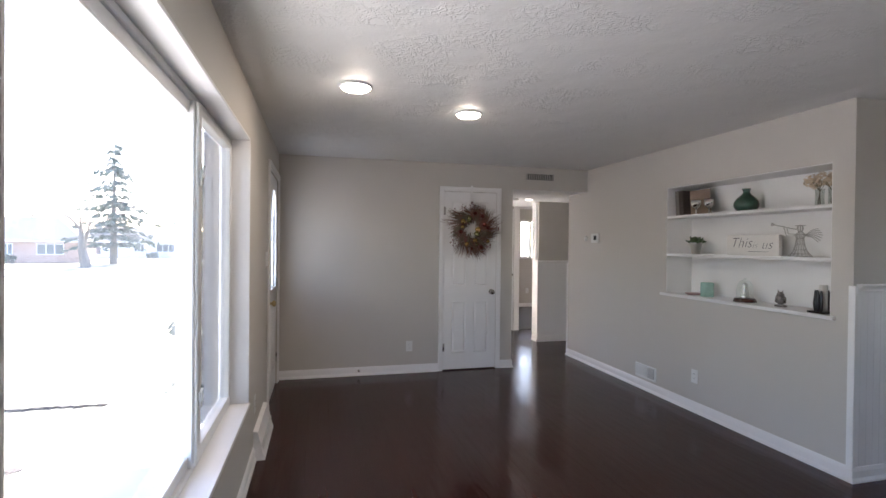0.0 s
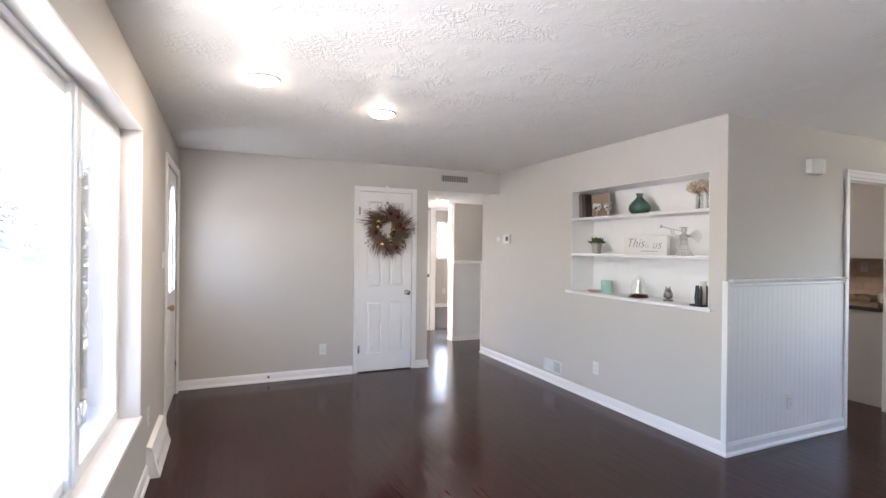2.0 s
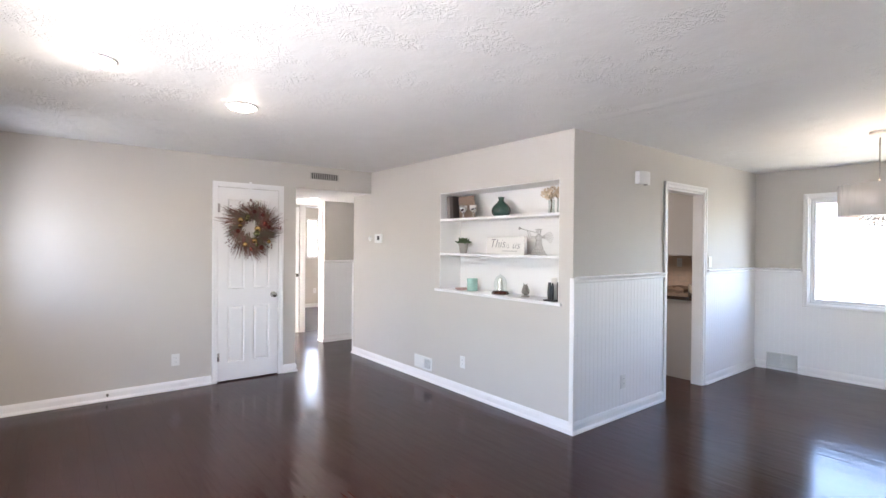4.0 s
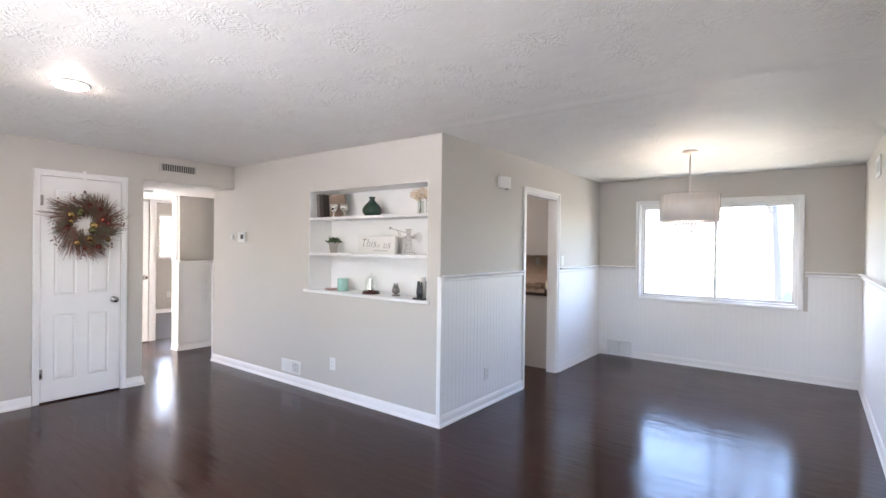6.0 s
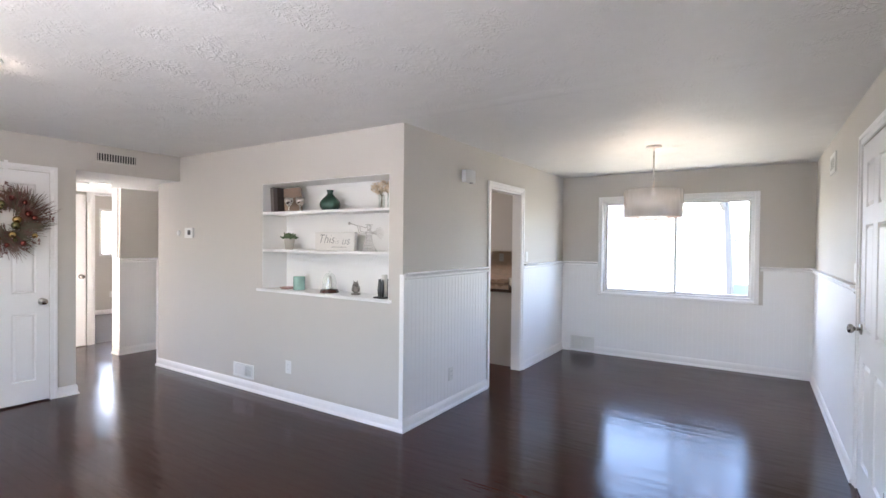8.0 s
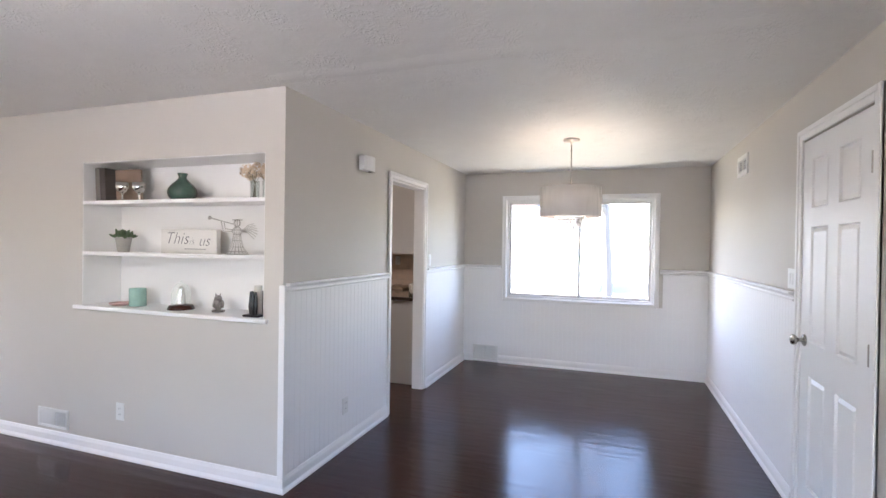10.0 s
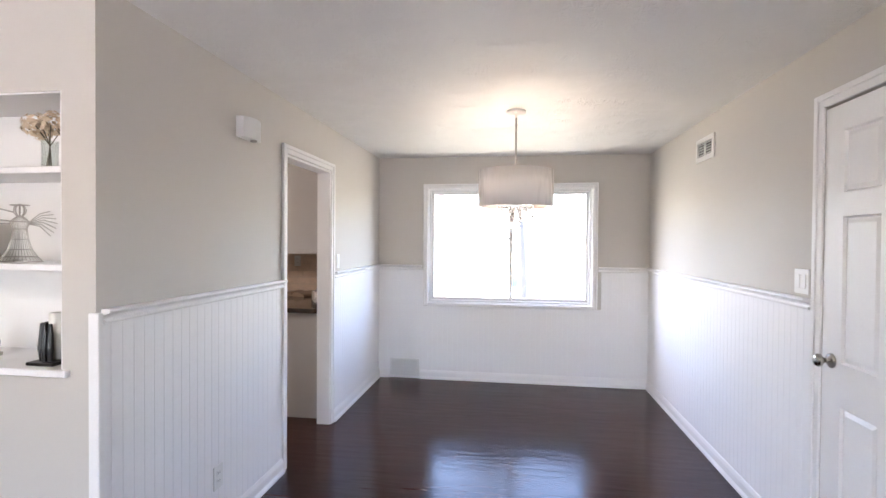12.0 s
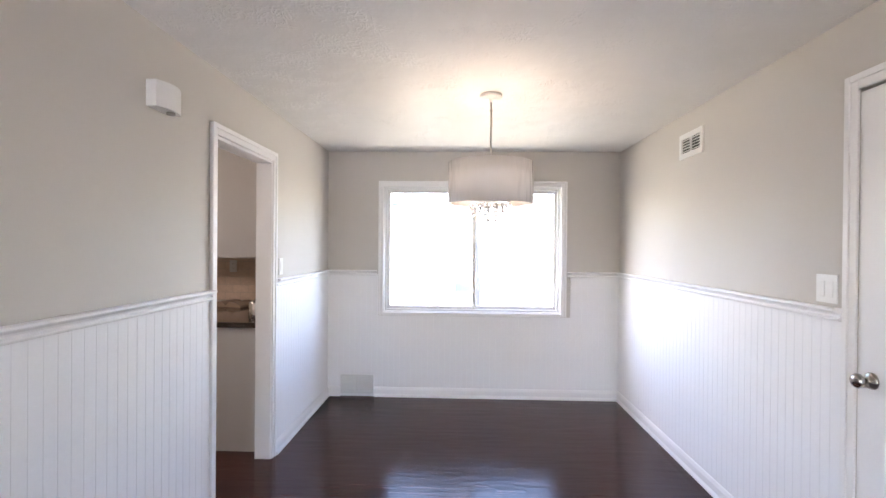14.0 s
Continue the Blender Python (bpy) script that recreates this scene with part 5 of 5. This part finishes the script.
thing(d, "pale grey wall cabinet over the kitchen counter", "cabinet")
back = structure(boxes("backsplash", [(EAST - 0.006, EAST - 0.001, 0.102, 2.7, 0.906, 1.364)], surface("grout", (0.45, 0.40, 0.35), 0.8, bump=0.2), bevel=0), "tan tiled kitchen backsplash", "backsplash")
plate("wall_outlet", "cream wall outlet on the tan backsplash", (EAST - 0.015, 0.92, 1.24), -90, "outlet", "wall outlets")
d = group("open_book", (3.2, 0.72, 0.906), 75)
for s in (1, -1):
    bm = bmesh.new()
    prof = [(0, 0.012), (0.03, 0.04), (0.07, 0.045), (0.12, 0.03), (0.15, 0.018)]
    top = [(x * s, z) for x, z in prof]
    ra = [bm.verts.new((x, -0.11, z)) for x, z in top] + [bm.verts.new((0.15 * s, -0.11, 0.003)), bm.verts.new((0, -0.11, 0.003))]
    rb = [bm.verts.new((v.co.x, 0.11, v.co.z)) for v in ra]
    for i in range(len(ra)):
        bm.faces.new((ra[i], ra[(i + 1) % len(ra)], rb[(i + 1) % len(ra)], rb[i]))
    bm.faces.new(ra)
    bm.faces.new(list(reversed(rb)))
    finish("pages", bm, PAGES2, d)
boxes("cover", [(-0.155, 0.155, -0.115, 0.115, 0, 0.003)], BOOK2, d)
thing(d, "open book lying on the dark kitchen counter", "book")
d = group("steel_canister", (2.45, 0.21, 0.906))
lathe("body", [(0, 0), (0.05, 0), (0.052, 0.005), (0.052, 0.12), (0.046, 0.132), (0.012, 0.138), (0.012, 0.15), (0, 0.152)], SILVER, d)
thing(d, "polished steel canister on the dark counter", "canister")
structure(boxes("wall_kitchen", [(0.32, EAST, 3.2, 3.3, 0, HIGH)], PAINT), "plain painted kitchen wall", "wall")
# unseen fill: a warm lamp and a glowing bowl added to lighten the kitchen
point_lamp("kitchen_fill_lamp", (1.7, 1.6, 2.15), 0.55, (1.0, 0.72, 0.45), 0.1)
d = group("kitchen_fill_bowl", (1.7, 1.6, HIGH))
lathe("glass_bowl", [(0.16, 0), (0.165, -0.02), (0.12, -0.06), (0, -0.08)], glow("fill_bowl_glow", (1.0, 0.93, 0.85), 2.5), d)
thing(d, "unseen round glowing bowl added to light the kitchen", "ceiling light")


# ---- outside ----
LAWN = surface("late_winter_lawn", (0.23, 0.222, 0.17), 0.9, vary=0.35, scale=0.5, fine=14, bump=0.6, depth=0.03, spec=0.1)
ASPHALT = surface("worn_asphalt", (0.10, 0.10, 0.10), 0.85, vary=0.2, scale=0.6, fine=30, bump=0.3, depth=0.01)
CONC = surface("pale_concrete", (0.55, 0.54, 0.51), 0.8, vary=0.12, scale=1.5, fine=40, bump=0.3, depth=0.004)
BARK = surface("grey_bark", (0.17, 0.155, 0.14), 0.9, vary=0.3, scale=6, fine=30, stretch=(1, 1, 0.3), bump=0.8, depth=0.02)
NEEDLE = surface("spruce_needles", (0.10, 0.13, 0.11), 0.8, vary=0.4, scale=2, fine=20, bump=0)
ROOF = surface("grey_shingles", (0.15, 0.155, 0.16), 0.85, vary=0.2, scale=2, fine=20, stretch=(1, 4, 4), bump=0.5, depth=0.02, spec=0.05)
BRICKM = surface("far_red_brick", (0.42, 0.30, 0.26), 0.8, vary=0.25, scale=3, fine=18, bump=0.3)
SIDING = surface("white_siding", (0.7, 0.71, 0.72), 0.6, vary=0.04, scale=1, fine=20, bump=0.1)
DGLASS = surface("dark_far_glass", (0.12, 0.14, 0.16), 0.1, vary=0.2, bump=0)


def land(x, y):
    """Height of the ground: level at the house, falling to the street."""
    d = max(0.0, math.hypot(max(0, abs(x) - 5), max(0, y - 9)))
    s = min(1.0, d / 24)
    return -0.42 - 0.68 * s * s * (3 - 2 * s)


bm = bmesh.new()
steps = [-2500, -600, -200, -90, -60] + list(range(-48, 49, 3)) + [60, 90, 200, 600, 2500]
gv = {(i, j): bm.verts.new((x, y + 15, land(x, y + 15))) for i, x in enumerate(steps) for j, y in enumerate(steps)}
for i in range(len(steps) - 1):
    for j in range(len(steps) - 1):
        bm.faces.new((gv[i, j], gv[i + 1, j], gv[i + 1, j + 1], gv[i, j + 1]))
structure(finish("ground", bm, LAWN, smooth=True), "pale late-winter lawn round the house", "lawn")
structure(boxes("road", [(-300, 300, 37.5, 46.5, -1.5, -1.09)], ASPHALT), "worn grey asphalt street", "road")
structure(boxes("kerb", [(-300, 300, 37.2, 37.5, -1.5, -0.98)], CONC, bevel=0.02), "pale concrete kerb on the near side of the street", "kerb")
structure(boxes("kerb", [(-300, 300, 46.5, 46.8, -1.5, -0.98)], CONC, bevel=0.02), "pale concrete kerb on the far side of the street", "kerb")
structure(boxes("pavement", [(-300, 300, 34.4, 35.8, -1.5, -1.06)], CONC), "pale concrete pavement along the street", "pavement")
structure(boxes("porch_slab", [(WEST - 1.55, WEST - T, 1.5, 3.33, -0.5, -0.14)], CONC, bevel=0.01), "pale concrete front porch slab", "porch")
# added reflector: throws sunlight through the picture window onto ceiling and walls
structure(boxes("driveway", [(WEST - 16, WEST - 1.2, -14, 1.48, -0.6, -0.41)], CONC, bevel=0.01), "broad pale slab added before the house to bounce sunlight", "driveway")
structure(boxes("garden_edging", [(WEST - 6.5, WEST - 6.35, -3.0, 1.6, -0.5, -0.36)], CONC, bevel=0.02), "low concrete edging in the lawn", "edging")

SOILM = surface("dark_mulch", (0.035, 0.026, 0.02), 0.95, vary=0.4, scale=6, fine=60, bump=0.8, depth=0.02)


def soil_strip(x0, x1, y, wide, seed):
    """A ragged low ridge of mulch along x."""
    rng = random.Random(seed)
    bm = bmesh.new()
    n = int((x1 - x0) / 0.06)
    rows = []
    for i in range(n + 1):
        x = x0 + (x1 - x0) * i / n
        w = wide * rng.uniform(0.15, 1.0)
        c = y + rng.uniform(-0.02, 0.02)
        rows.append([bm.verts.new((x, c - w, -0.43)), bm.verts.new((x, c - w * 0.4, -0.412 + rng.uniform(0, 0.02))), bm.verts.new((x, c + w * 0.4, -0.412 + rng.uniform(0, 0.02))), bm.verts.new((x, c + w, -0.43))])
    for a, b in zip(rows, rows[1:]):
        for k in range(3):
            bm.faces.new((a[k], a[k + 1], b[k + 1], b[k]))
    structure(finish("mulch_bed", bm, SOILM), "thin ragged strip of dark mulch in the lawn", "mulch")


soil_strip(-8.5, -5.42, 3.98, 0.05, 6)
soil_strip(-5.62, -5.2, 2.35, 0.16, 7)

# front wing of this house, beyond the front door
bm = bmesh.new()
add_box(bm, WEST - 0.78, WEST - T, 3.36, 8.6, -0.5, 2.75)
for k in range(4):
    x = WEST - 0.74 + k * 0.16
    add_box(bm, x, x + 0.05, 3.335, 3.36, -0.5, 2.75)
structure(finish("wall_wing", bm, surface("grey_painted_boards", (0.36, 0.36, 0.37), 0.7, vary=0.1, scale=2, fine=30, stretch=(1, 1, 0.2), bump=0.2)), "grey board-and-batten wall beside the porch", "wall")
structure(boxes("roof_eave", [(WEST - 0.5, WEST - T, SOUTH - 0.5, 3.3, HIGH + 0.42, HIGH + 0.55)], SIDING), "white soffit of the roof eave", "eave")


def leafy(bm, centre, radius, count, rng, size, squash=1.0):
    for k in range(count):
        v = Vector((rng.gauss(0, 1), rng.gauss(0, 1), rng.gauss(0, 1))).normalized() * (rng.random() ** 0.4)
        c = Vector(centre) + Vector((v.x * radius, v.y * radius, v.z * radius * squash))
        u = Vector((rng.gauss(0, 1), rng.gauss(0, 1), rng.gauss(0, 1))).normalized()
        w = u.cross(Vector((0.3, 0.5, 0.8))).normalized()
        s = size * rng.uniform(0.6, 1.3)
        bm.faces.new([bm.verts.new(c + u * s), bm.verts.new(c + w * s * 0.4), bm.verts.new(c - u * s), bm.verts.new(c - w * s * 0.4)])


# evergreen shrub at the corner of the porch
rng = random.Random(31)
d = group("evergreen_shrub", (-4.52, 3.75, -0.42))
bm = bmesh.new()
add_tube(bm, [(0, 0, 0), (0, 0.02, 1.2), (0.02, 0, 2.4)], [0.04, 0.03, 0.01], 7)
finish("stem", bm, BARK, d)
bm = bmesh.new()
for k in range(26):
    z = 0.2 + 2.5 * k / 26
    leafy(bm, (rng.uniform(-0.1, 0.1), rng.uniform(-0.1, 0.1), z), 0.15 * (1 - (z / 3.4) ** 2) + 0.04, 70, rng, 0.045)
tagged(finish("foliage", bm, NEEDLE, d), kind="stuff")
thing(d, "narrow dark evergreen shrub at the porch corner", "shrub")


# spruce across the street
def spruce(place, high, seed):
    rng = random.Random(seed)
    d = group("spruce_tree", place)
    bm = bmesh.new()
    add_tube(bm, [(0, 0, -0.3), (0, 0, high * 0.5), (0.1, 0, high)], [0.42, 0.22, 0.02], 9)
    boughs = []
    z = high * 0.16
    while z < high * 0.97:
        reach = 0.4 * high * (1 - z / high) ** 0.9 + 0.15
        turn = rng.uniform(0, 6.28)
        count = 7 if z < high * 0.75 else 5
        for k in range(count):
            a = turn + 6.283 * (k + rng.uniform(-0.3, 0.3)) / count
            L = reach * rng.uniform(0.35, 1.25)
            if rng.random() < 0.2:
                continue
            tip = Vector((L * math.cos(a), L * math.sin(a), z - L * 0.16 + rng.uniform(-0.15, 0.35)))
            mid = Vector((tip.x * 0.5, tip.y * 0.5, z + L * 0.03))
            add_tube(bm, [(0, 0, z), mid, tip], [0.07, 0.05, 0.015], 4)
            boughs.append((Vector((0, 0, z)), mid, tip))
        z += high * rng.uniform(0.03, 0.065)
    finish("trunk", bm, BARK, d)
    bm = bmesh.new()
    for a, m, t in boughs:
        n = int(8 + 20 * (t - a).length / 3)
        side = (t - a).cross(Vector((0, 0, 1))).normalized()
        for k in range(n):
            s = rng.uniform(0.2, 1.03)
            c = (a * (1 - s) + m * s) * (1 - s) + (m * (1 - s) + t * s) * s
            c = c + side * rng.gauss(0, 0.28) + Vector((0, 0, rng.uniform(-0.38, 0.05)))
            u = ((t - a).normalized() * rng.uniform(0.2, 1) + side * rng.gauss(0, 0.7) + Vector((0, 0, rng.uniform(-0.7, 0.1)))).normalized()
            w = u.cross(Vector((rng.gauss(0, 1), rng.gauss(0, 1), 0.5))).normalized()
            q = rng.uniform(0.18, 0.42)
            bm.faces.new([bm.verts.new(c + u * q), bm.verts.new(c + w * q * 0.42), bm.verts.new(c - u * q), bm.verts.new(c - w * q * 0.42)])
    tagged(finish("needles", bm, NEEDLE, d), kind="stuff")
    return thing(d, "tall dark green spruce across the street", "tree")


BARK2 = surface("pale_bark", (0.10, 0.097, 0.095), 0.9, vary=0.3, scale=6, fine=30, stretch=(1, 1, 0.3), bump=0.8, depth=0.02)


def bare_tree(place, high, seed, label, spread=0.5, trunk=0.45, bark=BARK, bole=0.36, sway=0.12):
    rng = random.Random(seed)
    d = group("bare_tree", place)
    bm = bmesh.new()

    def limb(o, way, length, r, level):
        n = 4
        pts, rad, p, v = [o], [r], o.copy(), way.copy()
        for i in range(n):
            bend = 0.12 if level else sway
            v = (v + Vector((rng.gauss(0, bend), rng.gauss(0, bend), 0.04))).normalized()
            p = p + v * length / n
            pts.append(p.copy())
            rad.append(r * (1 - 0.6 * (i + 1) / n))
        add_tube(bm, pts, rad, 7 if level < 2 else 4)
        if level < 4:
            for k in range(3 if level else 4):
                i = rng.randint(2, n)
                a = rng.uniform(0, 6.28)
                side = Vector((math.cos(a), math.sin(a), rng.uniform(0.1, 0.7))).normalized()
                limb(pts[i], (v * (1 - spread) + side * spread).normalized(), length * rng.uniform(0.5, 0.75), rad[i] * 0.75, level + 1)

    limb(Vector((0, 0, -0.3)), Vector((0, 0, 1)), high * bole, trunk, 0)
    finish("trunk", bm, bark, d)
    return thing(d, label, "tree")


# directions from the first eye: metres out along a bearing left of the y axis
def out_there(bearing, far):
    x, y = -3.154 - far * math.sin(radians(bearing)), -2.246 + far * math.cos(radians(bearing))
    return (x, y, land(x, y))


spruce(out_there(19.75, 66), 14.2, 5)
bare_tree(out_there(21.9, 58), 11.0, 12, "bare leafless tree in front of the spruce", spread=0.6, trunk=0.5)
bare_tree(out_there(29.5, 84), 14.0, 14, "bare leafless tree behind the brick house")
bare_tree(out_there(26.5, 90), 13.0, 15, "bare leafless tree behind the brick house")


def far_house(place, turn, wide, deep, eave, ridge, wall_mat, label, seed):
    d = group("house", place, turn)
    bm = bmesh.new()
    add_box(bm, -wide / 2, wide / 2, 0, deep, -0.4, eave)
    finish("wall", bm, wall_mat, d)
    bm = bmesh.new()
    o = 0.5
    v = [bm.verts.new(c) for c in ((-wide / 2 - o, -o, eave), (wide / 2 + o, -o, eave), (wide / 2 + o, deep + o, eave), (-wide / 2 - o, deep + o, eave),
                                   (-wide / 2 + deep * 0.35, deep / 2, ridge), (wide / 2 - deep * 0.35, deep / 2, ridge))]
    for q in ((0, 1, 5, 4), (1, 2, 5), (2, 3, 4, 5), (3, 0, 4), (3, 2, 1, 0)):
        bm.faces.new([v[i] for i in q])
    finish("roof", bm, ROOF, d)
    boxes("fascia", [(-wide / 2 - o, wide / 2 + o, -o - 0.03, -o, eave - 0.18, eave + 0.02)], SIDING, d)
    for x, ww, z0, z1 in ((-wide * 0.32, 2.6, 0.6, 2.1), (wide * 0.10, 1.2, 1.0, 2.1), (wide * 0.34, 2.4, 1.0, 2.1)):
        boxes("window", [(x - ww / 2, x + ww / 2, -0.03, 0.0, z0, z1)], DGLASS, d)
        rows = [(x - ww / 2 - 0.08, x - ww / 2, -0.07, 0, z0 - 0.08, z1 + 0.08), (x + ww / 2, x + ww / 2 + 0.08, -0.07, 0, z0 - 0.08, z1 + 0.08),
                (x - ww / 2, x + ww / 2, -0.07, 0, z1, z1 + 0.08), (x - ww / 2, x + ww / 2, -0.07, 0, z0 - 0.08, z0)]
        for k in range(1, 3):
            rows.append((x - ww / 2 + ww * k / 3 - 0.05, x - ww / 2 + ww * k / 3 + 0.05, -0.06, 0, z0, z1))
        boxes("window_frame", rows, SIDING, d)
    boxes("door", [(-wide * 0.08, -wide * 0.08 + 1.0, -0.06, 0, 0, 2.1)], SIDING, d, bevel=0.01)
    boxes("chimney", [(-wide * 0.25, -wide * 0.25 + 1.0, deep * 0.45, deep * 0.45 + 0.8, eave, ridge + 0.7)], BRICKM, d, bevel=0.02)
    return thing(d, label, "house")


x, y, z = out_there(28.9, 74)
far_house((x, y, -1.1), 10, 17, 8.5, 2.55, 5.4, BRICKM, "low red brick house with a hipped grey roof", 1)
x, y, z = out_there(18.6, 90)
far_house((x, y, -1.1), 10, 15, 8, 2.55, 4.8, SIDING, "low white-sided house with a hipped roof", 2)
rng = random.Random(77)
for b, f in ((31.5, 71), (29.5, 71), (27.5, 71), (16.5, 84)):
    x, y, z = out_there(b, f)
    d = group("clipped_bush", (x, y, -1.1))
    bm = bmesh.new()
    leafy(bm, (0, 0, 0.5), 0.9, 260, rng, 0.16, 0.6)
    tagged(finish("foliage", bm, NEEDLE, d), kind="stuff")
    thing(d, "rounded evergreen bush before the far house", "bush", group="bushes before the houses")

# trees and a neighbour's house beyond the dining room and bedroom
bare_tree((10.93, -1.67, -0.42), 11.0, 41, "slim bare tree with a pale grey trunk behind the house", spread=0.55, trunk=0.14, bark=BARK2, bole=0.55, sway=0.02)
far_house((34, 7, -0.8), 90, 16, 8, 2.55, 5.0, SIDING, "low white-sided house behind the garden", 3)


# ---- wainscot boards ----
def bead_mesh(wide, high, t):
    """One beadboard strip: a flat board with a shallow V groove at its edges; x along the wall, y = 0 at the back."""
    prof = [(0, 0), (0, t - 0.0009), (0.0013, t), (wide - 0.0013, t), (wide, t - 0.0009), (wide, 0)]
    me = bpy.data.meshes.new("beadboard")
    n = len(prof)
    verts = [(x, -y, 0) for x, y in prof] + [(x, -y, high) for x, y in prof]
    faces = [(i, (i + 1) % n, n + (i + 1) % n, n + i) for i in range(n)] + [tuple(range(n - 1, -1, -1)), tuple(range(n, 2 * n))]
    me.from_pydata(verts, [], faces)
    me.materials.append(BEAD)
    me.update()
    return me


BW = 0.054
STRIP = bead_mesh(BW, RAIL - 0.04, W2)
LOW = bead_mesh(BW, DW_Z0 - 0.036, W2)


def wainscot(name, label, start, turn, length, low=()):
    """A run of strips from start along local x; low: (from, to, mesh height is that under the window)."""
    d = group(name, start, turn)
    structure(d, label, "wainscot")
    count = int(length // BW)
    for k in range(count):
        x = k * BW
        me = LOW if any(a < x + BW / 2 < b for a, b in low) else STRIP
        o = new("beadboard", me)
        o.parent = d
        o.location = (x, 0, 0)
    rest = length - count * BW
    if rest > 0.004:
        boxes("filler_strip", [(count * BW, length, -W2 + 0.002, 0, 0, RAIL - 0.04)], BEAD, d)


wainscot("wainscot_partition", "white painted beadboard wainscot", (0.0, 0, 0), 0, KO_X0 - 0.057)
wainscot("wainscot_partition", "white painted beadboard wainscot", (KO_X1 + 0.045, 0, 0), 0, EAST - KO_X1 - 0.045 - W2)
wainscot("wainscot_east", "white painted beadboard wainscot under the window", (EAST, 0, 0), -90, -SOUTH - W2, low=((-DW_Y1 - 0.075, -DW_Y0 + 0.075),))
wainscot("wainscot_south", "white painted beadboard wainscot", (EAST, SOUTH, 0), 180, EAST - RD_X1 - 0.062)
wainscot("wainscot_hall", "white painted beadboard wainscot in the hall", (0.002, HALL_Y1, 0), 0, 1.1)

# ---- backsplash tiles ----
bm = bmesh.new()
add_box(bm, -0.004, 0, 0.0015, 0.1485, 0.0015, 0.0735)
bevel_all(bm, 0.0012)
me = bpy.data.meshes.new("tile")
bm.to_mesh(me)
bm.free()
me.materials.append(TILE)
for r in range(6):
    for c in range(8):
        o = new("tile", me)
        o.parent = back
        o.location = (EAST - 0.007, 0.55 + c * 0.15 - (0.075 if r % 2 else 0), 0.909 + r * 0.075)

# ---- floor boards ----
FLOOR_OB = bpy.data.objects["floor"]
PW = 0.083


def board_mesh(length):
    w, t, c = PW - 0.0001, 0.013, 0.0003
    x0, x1, y0, y1 = 0, w, 0, length - 0.0001
    verts = [(x0, y0, -t), (x1, y0, -t), (x1, y1, -t), (x0, y1, -t), (x0, y0, -c), (x1, y0, -c), (x1, y1, -c), (x0, y1, -c),
             (x0 + c, y0 + c, 0), (x1 - c, y0 + c, 0), (x1 - c, y1 - c, 0), (x0 + c, y1 - c, 0)]
    faces = [(0, 1, 5, 4), (1, 2, 6, 5), (2, 3, 7, 6), (3, 0, 4, 7), (4, 5, 9, 8), (5, 6, 10, 9), (6, 7, 11, 10), (7, 4, 8, 11), (8, 9, 10, 11)]
    me = bpy.data.meshes.new("floor_board")
    me.from_pydata(verts, [], faces)
    me.materials.append(FLOOR)
    me.update()
    return me


LENGTHS = [0.3, 0.6, 0.9, 1.2, 1.5, 1.8, 2.1, 2.4]
BOARDS = [board_mesh(v) for v in LENGTHS]
rng = random.Random(9)
loose = bmesh.new()
x = WEST
row = 0
while x < EAST + 0.05:
    y = SOUTH - 0.05 - rng.uniform(0, 0.05)
    stop = NORTH + 0.85 if x < CW_END - 0.1 else BED_Y0 + (0.1 if x < -0.6 else 0.3)
    first = True
    near = NORTH if x < 0 else 0.1
    while stop - y >= LENGTHS[0]:
        fits = [i for i, v in enumerate(LENGTHS) if v <= stop - y]
        k = rng.choice(fits if first or len(fits) < 5 else fits[4:])
        first = False
        if y < near:
            o = new("floor_board", BOARDS[k])
            o.parent = FLOOR_OB
            o.location = (x, y, 0)
        else:
            v0 = len(loose.verts)
            loose.from_mesh(BOARDS[k])
            loose.verts.ensure_lookup_table()
            for v in loose.verts[v0:]:
                v.co += Vector((x, y, 0))
        y += LENGTHS[k]
    x += PW
tagged(finish("floor_boards", loose, FLOOR, FLOOR_OB), kind="stuff")
